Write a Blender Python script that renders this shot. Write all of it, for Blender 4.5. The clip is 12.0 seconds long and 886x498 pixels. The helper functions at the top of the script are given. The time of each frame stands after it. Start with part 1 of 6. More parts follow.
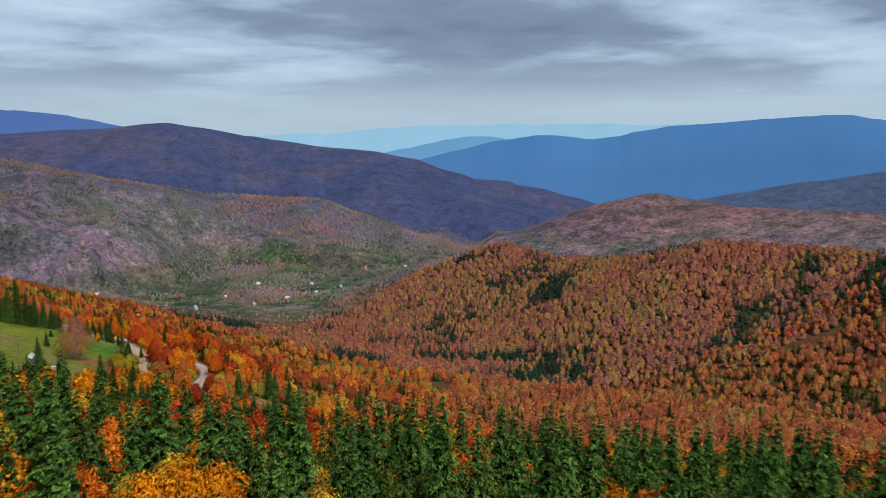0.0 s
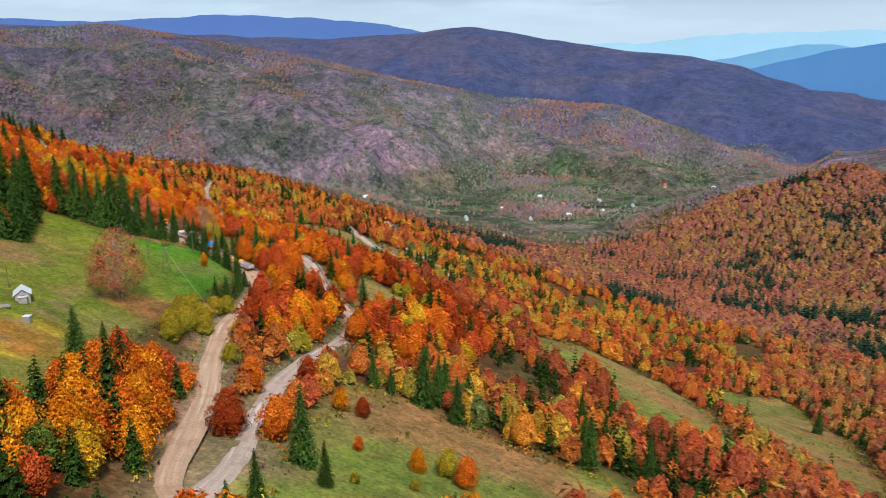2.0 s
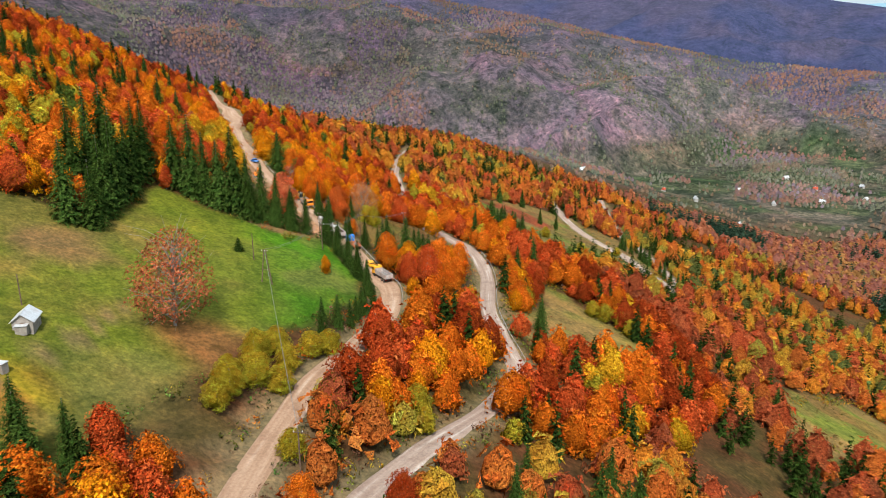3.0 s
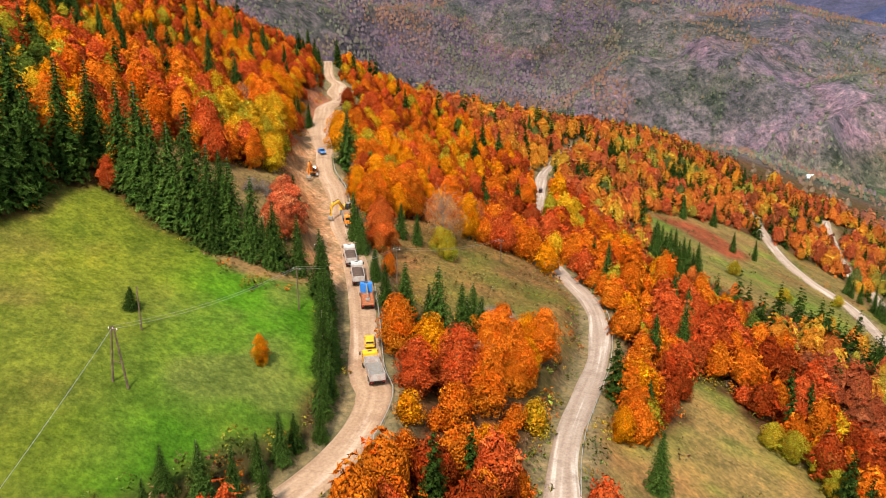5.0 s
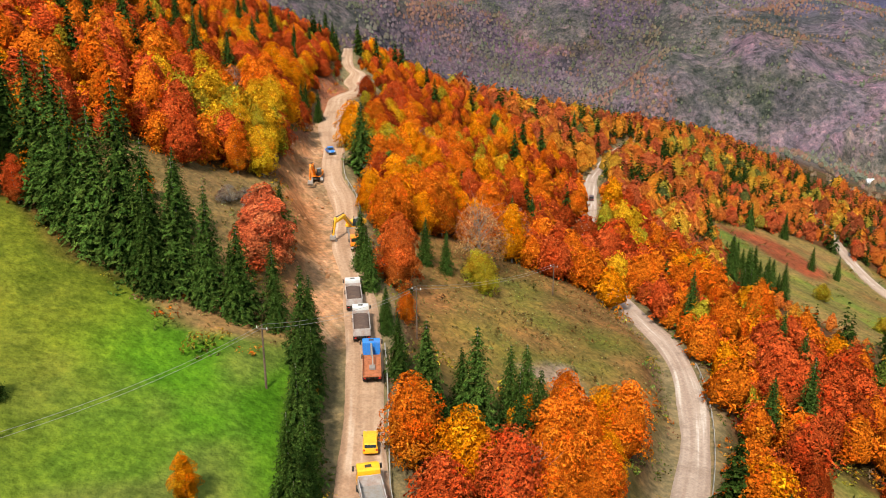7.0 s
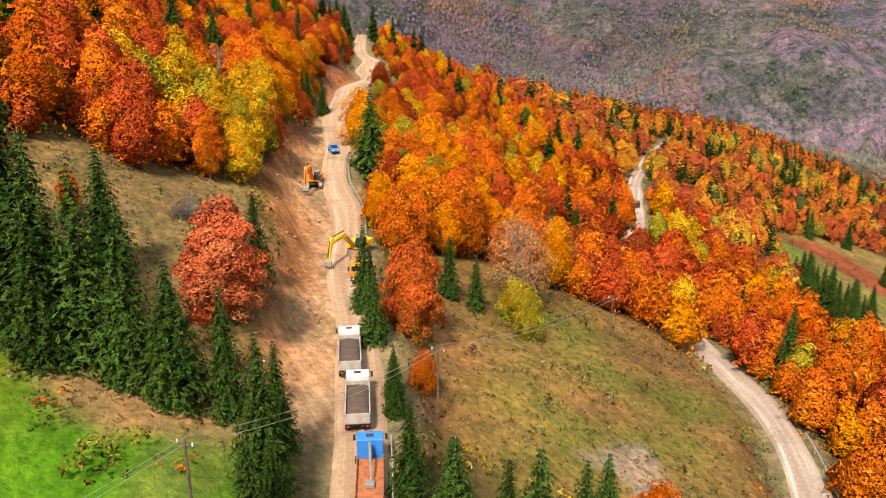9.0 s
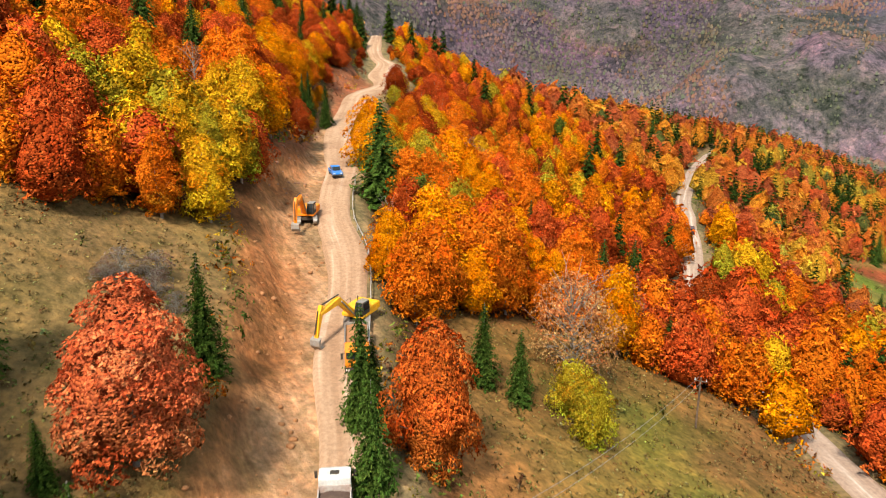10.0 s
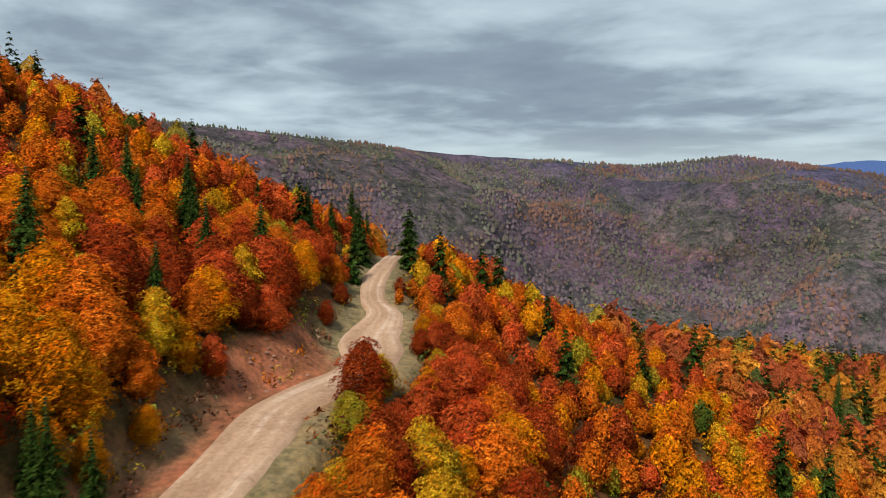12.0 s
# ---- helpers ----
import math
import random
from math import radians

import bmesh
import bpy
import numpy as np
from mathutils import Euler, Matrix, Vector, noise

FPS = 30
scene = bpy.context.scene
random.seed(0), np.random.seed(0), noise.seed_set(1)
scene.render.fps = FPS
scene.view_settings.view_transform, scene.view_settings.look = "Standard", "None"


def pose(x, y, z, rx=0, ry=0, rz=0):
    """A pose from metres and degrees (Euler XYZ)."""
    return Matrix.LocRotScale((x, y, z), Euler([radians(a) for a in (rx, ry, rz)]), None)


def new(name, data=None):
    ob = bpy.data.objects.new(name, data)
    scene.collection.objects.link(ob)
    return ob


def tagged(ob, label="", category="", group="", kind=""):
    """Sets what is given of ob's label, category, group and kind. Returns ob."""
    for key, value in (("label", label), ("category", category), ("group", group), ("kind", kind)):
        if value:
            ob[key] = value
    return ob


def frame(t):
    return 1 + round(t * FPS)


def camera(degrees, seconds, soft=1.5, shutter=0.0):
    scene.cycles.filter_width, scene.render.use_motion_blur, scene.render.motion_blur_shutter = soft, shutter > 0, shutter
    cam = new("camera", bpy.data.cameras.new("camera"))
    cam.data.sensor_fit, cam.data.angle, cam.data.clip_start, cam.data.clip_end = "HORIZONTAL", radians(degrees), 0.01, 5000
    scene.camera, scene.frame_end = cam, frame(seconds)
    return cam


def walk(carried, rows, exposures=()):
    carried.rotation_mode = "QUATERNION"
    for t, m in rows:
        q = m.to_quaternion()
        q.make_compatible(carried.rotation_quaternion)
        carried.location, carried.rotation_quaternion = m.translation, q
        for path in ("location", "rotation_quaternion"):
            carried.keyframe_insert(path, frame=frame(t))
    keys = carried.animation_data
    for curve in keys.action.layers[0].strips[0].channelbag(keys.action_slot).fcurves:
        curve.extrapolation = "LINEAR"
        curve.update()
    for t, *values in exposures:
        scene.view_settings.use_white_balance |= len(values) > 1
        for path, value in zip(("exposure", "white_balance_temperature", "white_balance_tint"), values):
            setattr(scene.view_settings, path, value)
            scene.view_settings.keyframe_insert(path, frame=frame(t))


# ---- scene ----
# The land is built at a reduced scale: K model metres to one true metre.
METRES, TILT = 205.0, -8.2
K = METRES / 635.0
EYE = 300.0 * K
cam = camera(59.1, 12.0, 1.0, 0.11)
ROWS = [
    (0.0, 0.0, 0.0, 0.0, -0.0, 0.0, 0.0),
    (0.5, 0.0025, 0.0879, -0.0006, 3.07, 0.27, -0.11),
    (1.0, 0.0061, 0.1562, -0.0115, 6.17, -2.12, -0.48),
    (1.5, 0.0036, 0.2382, -0.0124, 9.59, -4.66, -0.85),
    (2.0, -0.012, 0.3159, -0.012, 21.97, -6.73, -2.85),
    (2.5, -0.0409, 0.384, -0.0097, 31.39, -8.8, -3.94),
    (4.5, -0.1038, 0.5717, -0.002, 52.05, -12.72, -6.65),
    (5.0, -0.1301, 0.5937, -0.0051, 54.15, -12.95, -6.8),
    (5.5, -0.1512, 0.6094, -0.0077, 55.18, -13.07, -6.86),
    (6.0, -0.1671, 0.6205, -0.0097, 55.74, -13.14, -6.89),
    (6.5, -0.181, 0.6297, -0.0115, 56.15, -13.19, -6.91),
    (7.0, -0.1925, 0.6371, -0.013, 56.43, -13.24, -6.94),
    (9.0, -0.2414, 0.6674, -0.0189, 57.9, -13.6, -7.03),
    (9.5, -0.2617, 0.6791, -0.0201, 58.54, -13.81, -7.09),
    (10.0, -0.288, 0.6937, -0.0203, 59.29, -13.37, -7.19),
    (10.5, -0.3204, 0.7113, -0.0193, 60.17, -10.47, -7.1),
    (11.0, -0.3599, 0.7314, -0.0172, 61.34, -6.44, -7.08),
    (11.5, -0.4036, 0.7551, -0.0138, 62.89, -1.91, -7.07),
    (12.0, -0.4395, 0.7937, -0.0058, 65.49, 0.17, -7.43),
]
walk(cam, [(t, pose(0, 0, EYE, TILT, 0, 0) @ pose(METRES * x, METRES * y, METRES * z, 90 + pitch, roll, yaw)) for t, x, y, z, yaw, pitch, roll in ROWS],
     exposures=[(0.0, -0.1, 5700, 10), (1.0, 0.08, 5700, 10), (1.5, 0.26, 5700, 10), (2.5, 0.36, 5900, 10), (4.5, 0.69, 6500, 10), (7.0, 0.58, 6600, 10), (9.5, 0.78, 6900, 10), (10.5, 0.58, 6900, 10), (11.2, 0.13, 6700, 10), (12.0, 0.08, 6400, 10)])

# ---- overcast sky and soft sun ----
SUN_HEIGHT, SUN_TURN = radians(50), radians(140)
CLOUDS = (3.7, 1.9)
world = bpy.data.worlds.new("overcast_sky")
scene.world = world
world.use_nodes = True


def node(tree, kind, x=0, **values):
    n = tree.nodes.new(kind)
    for key, value in values.items():
        if key in n.inputs:
            n.inputs[key].default_value = value
        elif key == "operation":
            n.operation = value
        else:
            n.attribute_name = value
    return n


def calc(tree, op, a, b=None, c=None, clamp=False):
    n = tree.nodes.new("ShaderNodeMath")
    n.operation, n.use_clamp = op, clamp
    for slot, v in enumerate((a, b, c)):
        if v is None:
            continue
        if isinstance(v, (int, float)):
            n.inputs[slot].default_value = v
        else:
            tree.links.new(v, n.inputs[slot])
    return n.outputs[0]


def blend(tree, fac, a, b, mode="MIX"):
    n = tree.nodes.new("ShaderNodeMix")
    n.data_type, n.blend_type = "RGBA", mode
    for slot, v in ((0, fac), (6, a), (7, b)):
        if isinstance(v, (int, float)):
            n.inputs[slot].default_value = v
        elif isinstance(v, tuple):
            n.inputs[slot].default_value = (*v, 1) if len(v) == 3 else v
        else:
            tree.links.new(v, n.inputs[slot])
    return n.outputs[2]


def noisy(tree, vector, size, detail=4, rough_=0.55, warp=0.0):
    """Noise whose features are size true metres across."""
    n = node(tree, "ShaderNodeTexNoise", Scale=1 / (size * K), Detail=detail, Roughness=rough_, Distortion=warp)
    tree.links.new(vector, n.inputs["Vector"])
    return n.outputs["Fac"]


def ramp(tree, fac, *stops):
    n = tree.nodes.new("ShaderNodeValToRGB")
    while len(n.color_ramp.elements) < len(stops):
        n.color_ramp.elements.new(0.5)
    for e, (at, colour) in zip(n.color_ramp.elements, stops):
        e.position, e.color = at, (*colour, 1)
    tree.links.new(fac, n.inputs[0])
    return n.outputs[0]


wt = world.node_tree
wt.nodes.clear()
sky = wt.nodes.new("ShaderNodeTexSky")
sky.sky_type, sky.sun_disc, sky.sun_elevation, sky.sun_rotation = "NISHITA", False, SUN_HEIGHT, SUN_TURN
where = wt.nodes.new("ShaderNodeTexCoord").outputs["Generated"]
split = wt.nodes.new("ShaderNodeSeparateXYZ")
wt.links.new(where, split.inputs[0])
up = calc(wt, "MAXIMUM", split.outputs[2], 0.0)
lift = calc(wt, "ADD", up, 0.09)
flat = wt.nodes.new("ShaderNodeCombineXYZ")
wt.links.new(calc(wt, "ADD", calc(wt, "DIVIDE", split.outputs[0], lift), CLOUDS[0]), flat.inputs[0])
wt.links.new(calc(wt, "ADD", calc(wt, "DIVIDE", split.outputs[1], lift), CLOUDS[1]), flat.inputs[1])
big = node(wt, "ShaderNodeTexNoise", Scale=0.36, Detail=4.0, Roughness=0.45, Distortion=0.5)
small = node(wt, "ShaderNodeTexNoise", Scale=1.5, Detail=6.0, Roughness=0.55, Distortion=0.2)
wt.links.new(flat.outputs[0], big.inputs["Vector"])
wt.links.new(flat.outputs[0], small.inputs["Vector"])
puff = calc(wt, "ADD", calc(wt, "MULTIPLY", big.outputs["Fac"], 0.72), calc(wt, "MULTIPLY", small.outputs["Fac"], 0.28))
clouds = ramp(wt, puff, (0.40, (0.63, 0.74, 0.79)), (0.47, (0.46, 0.565, 0.625)), (0.53, (0.275, 0.34, 0.405)), (0.63, (0.195, 0.24, 0.31)))
low = ramp(wt, up, (0.0, (1, 1, 1)), (0.045, (0.85, 0.85, 0.85)), (0.1, (0, 0, 0)))
band = blend(wt, low, clouds, (0.53, 0.625, 0.655))
# an overcast sky grows brighter towards the zenith
bright = calc(wt, "ADD", calc(wt, "MULTIPLY", calc(wt, "POWER", up, 1.5), 0.1), 1.0)
lit = blend(wt, 1.0, band, bright, "MULTIPLY")
back_clouds = node(wt, "ShaderNodeBackground", Strength=1.0)
back_sky = node(wt, "ShaderNodeBackground", Strength=0.05)
wt.links.new(lit, back_clouds.inputs[0])
wt.links.new(sky.outputs[0], back_sky.inputs[0])
mixed = node(wt, "ShaderNodeMixShader", Fac=0.06)
wt.links.new(back_clouds.outputs[0], mixed.inputs[1])
wt.links.new(back_sky.outputs[0], mixed.inputs[2])
wt.links.new(mixed.outputs[0], wt.nodes.new("ShaderNodeOutputWorld").inputs[0])

sun = new("sun", bpy.data.lights.new("sun", "SUN"))
sun.data.energy, sun.data.angle, sun.data.color = 4.5, radians(9), (1.0, 0.92, 0.80)
sun.matrix_world = pose(0, 0, 800, 90 - math.degrees(SUN_HEIGHT), 0, 180 - math.degrees(SUN_TURN))

# ---- materials ----


def material(name, roughness=0.85, metallic=0.0):
    m = bpy.data.materials.new(name)
    m.use_nodes = True
    b = m.node_tree.nodes["Principled BSDF"]
    b.inputs["Roughness"].default_value, b.inputs["Metallic"].default_value = roughness, metallic
    b.inputs["Specular IOR Level"].default_value = 0.25
    return m, m.node_tree, b


def relief(tree, b, height, strength, depth):
    n = node(tree, "ShaderNodeBump", Strength=strength, Distance=depth * K)
    tree.links.new(height, n.inputs["Height"])
    tree.links.new(n.outputs[0], b.inputs["Normal"])


def place(tree):
    return tree.nodes.new("ShaderNodeTexCoord").outputs["Object"]


def painted(name, colour, roughness=0.4, metallic=0.0, dirt=(0.23, 0.14, 0.08), dusty=0.35, size=0.8):
    """Paint, metal, rubber or wood with dust and wear over it."""
    m, t, b = material(name, roughness, metallic)
    p = place(t)
    a = ramp(t, noisy(t, p, size, 5), (0.42, (0, 0, 0)), (0.72, (1, 1, 1)))
    base = blend(t, calc(t, "MULTIPLY", a, dusty), colour, dirt)
    base = blend(t, 0.35, base, ramp(t, noisy(t, p, size / 6, 3), (0.3, (0.6, 0.6, 0.6)), (0.7, (1.25, 1.25, 1.25))), "MULTIPLY")
    t.links.new(base, b.inputs["Base Color"])
    t.links.new(calc(t, "ADD", calc(t, "MULTIPLY", a, 0.4), roughness, clamp=True), b.inputs["Roughness"])
    relief(t, b, noisy(t, p, size / 5, 3), 0.15, 0.02)
    return m


def leafy(name, tinted, dab, gap=0.5, lively=1.0, bumpy=0.8):
    """Leaves in sprays: small leaf dabs with gaps between them, in the colour of a tree or of each spray in a joined wood."""
    m, t, b = material(name, 0.8)
    b.inputs["Specular IOR Level"].default_value = 0.0
    cells = node(t, "ShaderNodeTexVoronoi", Scale=1 / (dab * K))
    t.links.new(place(t), cells.inputs["Vector"])
    tone = t.nodes.new("ShaderNodeSeparateColor")
    t.links.new(cells.outputs["Color"], tone.inputs[0])
    vary = node(t, "ShaderNodeAttribute", attribute_name="vary").outputs["Color"]
    base = blend(t, 1.0, t.nodes.new("ShaderNodeObjectInfo").outputs["Color"], vary, "MULTIPLY") if tinted else vary
    base = blend(t, lively, base, ramp(t, tone.outputs[0], (0.0, (0.56, 0.47, 0.45)), (0.5, (0.96, 0.96, 0.96)), (1.0, (1.42, 1.45, 1.2))), "MULTIPLY")
    t.links.new(base, b.inputs["Base Color"])
    relief(t, b, calc(t, "SUBTRACT", noisy(t, place(t), dab * 2.6, 3, 0.6), cells.outputs["Distance"]), bumpy, dab * 1.2)
    thin = t.nodes.new("ShaderNodeBsdfTranslucent")
    t.links.new(base, thin.inputs[0])
    mix = node(t, "ShaderNodeMixShader", Fac=0.1)
    t.links.new(b.outputs[0], mix.inputs[1])
    t.links.new(thin.outputs[0], mix.inputs[2])
    holes = t.nodes.new("ShaderNodeMixShader")
    t.links.new(calc(t, "GREATER_THAN", cells.outputs["Distance"], gap), holes.inputs[0])
    t.links.new(mix.outputs[0], holes.inputs[1])
    t.links.new(t.nodes.new("ShaderNodeBsdfTransparent").outputs[0], holes.inputs[2])
    t.links.new(holes.outputs[0], t.nodes["Material Output"].inputs[0])
    return m


LEAF, NEEDLE = leafy("autumn_leaves", True, 0.2, 0.68, 1.0, 0.9), leafy("spruce_needles", True, 0.15, 0.66, 1.0, 0.8)
WOODS, FAR_WOODS = leafy("mixed_woods", False, 0.34, 0.68, 1.0, 1.0), leafy("far_woods", False, 0.9, 0.85, 0.4, 0.3)
BARK = painted("bark", (0.25, 0.22, 0.185), 0.9, 0, (0.33, 0.31, 0.28), 0.6, 0.9)


def earth_material():
    m, t, b = material("hill_ground", 0.95)
    b.inputs["Specular IOR Level"].default_value = 0.05
    p = place(t)
    held = node(t, "ShaderNodeAttribute", attribute_name="cover")
    base, bare = held.outputs["Color"], held.outputs["Alpha"]
    wild = node(t, "ShaderNodeAttribute", attribute_name="wild").outputs["Fac"]
    fine = ramp(t, noisy(t, p, 0.9, 6, 0.65), (0.3, (0.4, 0.44, 0.4)), (0.5, (0.92, 0.92, 0.92)), (0.7, (1.6, 1.48, 1.35)))
    tuft = ramp(t, noisy(t, p, 2.6, 4, 0.6, 0.6), (0.36, (0.55, 0.6, 0.5)), (0.5, (0.95, 0.95, 0.95)), (0.64, (1.42, 1.28, 1.15)))
    mid = ramp(t, noisy(t, p, 9, 5, 0.6, 0.4), (0.32, (0.66, 0.72, 0.62)), (0.5, (1, 1, 1)), (0.68, (1.38, 1.2, 1.12)))
    far = ramp(t, noisy(t, p, 45, 7, 0.68, 0.3), (0.34, (0.62, 0.68, 0.66)), (0.5, (1, 1, 1)), (0.66, (1.42, 1.28, 1.2)))
    base = blend(t, 0.7, base, fine, "MULTIPLY")
    base = blend(t, 0.55, base, tuft, "MULTIPLY")
    base = blend(t, 0.7, base, mid, "MULTIPLY")
    base = blend(t, 0.7, base, far, "MULTIPLY")
    # bushes and bare woods that mottle the far slopes
    bush = ramp(t, noisy(t, p, 26, 9, 0.78, 0.6), (0.37, (0.34, 0.4, 0.36)), (0.46, (0.78, 0.8, 0.8)), (0.56, (1.15, 1.1, 1.1)), (0.66, (1.75, 1.6, 1.45)))
    clump = ramp(t, noisy(t, p, 120, 8, 0.7, 0.8), (0.40, (0.62, 0.72, 0.62)), (0.5, (1, 1, 1)), (0.62, (1.3, 1.08, 1.12)))
    base = blend(t, wild, base, bush, "MULTIPLY")
    base = blend(t, wild, base, clump, "MULTIPLY")
    single = ramp(t, noisy(t, p, 8, 3, 0.7, 0.3), (0.36, (0.45, 0.5, 0.45)), (0.47, (0.95, 0.93, 0.95)), (0.6, (1.15, 1.1, 1.1)), (0.7, (1.5, 1.35, 1.2)))
    base = blend(t, calc(t, "MULTIPLY", wild, 0.85), base, single, "MULTIPLY")
    # tracks scraped along the digging
    turned = node(t, "ShaderNodeMapping")
    turned.inputs["Rotation"].default_value = (0, 0, radians(26))
    turned.inputs["Scale"].default_value = (0.10 / K, 0.9 / K, 0.3 / K)
    t.links.new(p, turned.inputs[0])
    streak = node(t, "ShaderNodeTexNoise", Scale=1.0, Detail=5.0, Roughness=0.62, Distortion=0.7)
    t.links.new(turned.outputs[0], streak.inputs["Vector"])
    scraped = ramp(t, streak.outputs["Fac"], (0.3, (0.72, 0.66, 0.62)), (0.48, (0.95, 0.94, 0.93)), (0.58, (1.08, 1.1, 1.12)), (0.7, (1.3, 1.36, 1.45)))
    base = blend(t, bare, base, scraped, "MULTIPLY")
    base = blend(t, 1.0, base, blend(t, wild, (0.62, 0.62, 0.62), (0.82, 0.82, 0.82)), "MULTIPLY")
    t.links.new(base, b.inputs["Base Color"])
    height = calc(t, "ADD", noisy(t, p, 0.7, 5), calc(t, "MULTIPLY", noisy(t, p, 14, 5), 4.0))
    height = calc(t, "ADD", height, calc(t, "MULTIPLY", calc(t, "MULTIPLY", noisy(t, p, 26, 9, 0.78, 0.6), wild), 16.0))
    relief(t, b, height, 0.6, 0.5)
    return m


def dirt_material(name, pale, dark, wet, worn=None):
    """A dirt road: wheel tracks run along it (u is across, v along)."""
    m, t, b = material(name, 0.9)
    p = place(t)
    uv = node(t, "ShaderNodeAttribute", attribute_name="along").outputs["Vector"]
    track = node(t, "ShaderNodeTexNoise", Scale=1.0, Detail=2.0, Roughness=0.5)
    stretch = node(t, "ShaderNodeVectorMath", operation="MULTIPLY")
    stretch.inputs[1].default_value = (4.5, 0.03, 1.0)
    t.links.new(uv, stretch.inputs[0])
    t.links.new(stretch.outputs[0], track.inputs["Vector"])
    base = blend(t, ramp(t, track.outputs["Fac"], (0.36, (0, 0, 0)), (0.62, (1, 1, 1))), dark, pale)
    if worn:
        # wheels have polished pale bands into the gravel
        base = blend(t, ramp(t, track.outputs["Fac"], (0.58, (0, 0, 0)), (0.66, (1, 1, 1))), base, worn)
    base = blend(t, calc(t, "MULTIPLY", ramp(t, noisy(t, p, 5, 5, 0.6, 0.5), (0.5, (0, 0, 0)), (0.66, (1, 1, 1))), 0.6), base, wet)
    base = blend(t, 0.7, base, ramp(t, noisy(t, p, 0.5, 5, 0.7), (0.3, (0.65, 0.65, 0.65)), (0.7, (1.3, 1.3, 1.3))), "MULTIPLY")
    t.links.new(base, b.inputs["Base Color"])
    relief(t, b, calc(t, "ADD", track.outputs["Fac"], calc(t, "MULTIPLY", noisy(t, p, 0.6, 4), 0.6)), 0.5, 0.25)
    return m


GROUND = earth_material()
DIRT_ROAD = dirt_material("dirt_road", (0.42, 0.275, 0.18), (0.32, 0.195, 0.12), (0.25, 0.14, 0.085), (0.47, 0.34, 0.25))
GRAVEL_ROAD = dirt_material("gravel_road", (0.40, 0.305, 0.245), (0.31, 0.22, 0.17), (0.24, 0.165, 0.125), (0.50, 0.42, 0.36))


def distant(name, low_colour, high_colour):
    """Far ranges as flat tones, with the blue haze before them put into the colour."""
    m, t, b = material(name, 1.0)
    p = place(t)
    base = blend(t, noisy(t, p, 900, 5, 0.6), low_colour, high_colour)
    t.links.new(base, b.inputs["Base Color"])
    # the range glows a little, to hold its haze tone
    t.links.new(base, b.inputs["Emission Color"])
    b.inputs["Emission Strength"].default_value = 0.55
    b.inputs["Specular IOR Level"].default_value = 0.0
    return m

# ---- shape of the land, in true metres ----
SPOTS = np.array([
    (-138, 356, 184), (-118, 370, 180.5), (-175, 360, 195.5), (-195, 402, 194), (-223, 389, 199.5),
    (-178, 427, 184.5), (-230, 451, 188), (-270, 466, 190.5), (-304, 484, 197), (-376, 526, 206), (-449, 565, 219), (-466, 575, 219),
    (-242, 434, 197), (-297, 406, 221), (-465, 512, 239), (-430, 480, 243), (-472, 552, 221), (-399, 504, 214), (-208, 480, 174.5), (-220, 517, 165.5),
    (-294, 560, 162), (-345, 620, 162), (-400, 682, 154), (-476, 792, 149), (-329, 680, 136.5), (-371, 821, 111),
    (-204, 550, 157), (-166, 500, 156), (-80, 552, 118), (-376, 587, 178), (-302, 525, 173), (20, 670, 48),
    (257, 700, 60), (-53, 440, 138), (-208, 762, 82), (-39, 128, 238), (70, 115, 234)])


def bend(d):
    return np.where(d > 0, d * d * np.log(d + 1e-9), 0)


def plate(spots, lam=0.12):
    """Weights of a thin plate through the spot heights."""
    p = spots[:, :2] / 100
    k = bend(np.linalg.norm(p[:, None] - p[None], axis=2)) + lam * np.eye(len(p))
    q = np.c_[p, np.ones(len(p))]
    return np.linalg.solve(np.block([[k, q], [q.T, np.zeros((3, 3))]]), np.r_[spots[:, 2], 0, 0, 0])


PLATE = plate(SPOTS)


def hashed(i, j, seed):
    v = np.sin(i * 127.1 + j * 311.7 + seed * 74.7) * 43758.5453
    return v - np.floor(v)


def wave(x, y, size, seed):
    """Smooth value noise from -1 to 1."""
    x, y = x / size, y / size
    i, j = np.floor(x), np.floor(y)
    f, g = x - i, y - j
    f, g = f * f * (3 - 2 * f), g * g * (3 - 2 * g)
    a = hashed(i, j, seed) * (1 - f) + hashed(i + 1, j, seed) * f
    b = hashed(i, j + 1, seed) * (1 - f) + hashed(i + 1, j + 1, seed) * f
    return 2 * (a * (1 - g) + b * g) - 1


def rough(x, y, size, seed, octaves=4):
    return sum(wave(x, y, size / 2 ** k, seed + k) / 2 ** k for k in range(octaves))


def plots(x, y, size, seed):
    """Fields and woods of the far slopes: a chance number for each plot, and the metres to its border."""
    x = x + 0.28 * size * rough(x, y, size * 1.1, seed + 5, 3)
    y = y + 0.28 * size * rough(x, y, size * 1.1, seed + 9, 3)
    i, j = np.floor(x / size), np.floor(y / size)
    first, second, mark = np.full(x.shape, 1e9), np.full(x.shape, 1e9), np.zeros(x.shape)
    for di in (-1, 0, 1):
        for dj in (-1, 0, 1):
            a, b = i + di, j + dj
            d = np.hypot(x - (a + hashed(a, b, seed)) * size, y - (b + hashed(a, b, seed + 1)) * size)
            nearer = d < first
            second = np.where(nearer, first, np.minimum(second, d))
            mark = np.where(nearer, hashed(a, b, seed + 2), mark)
            first = np.where(nearer, d, first)
    return mark, (second - first) / 2


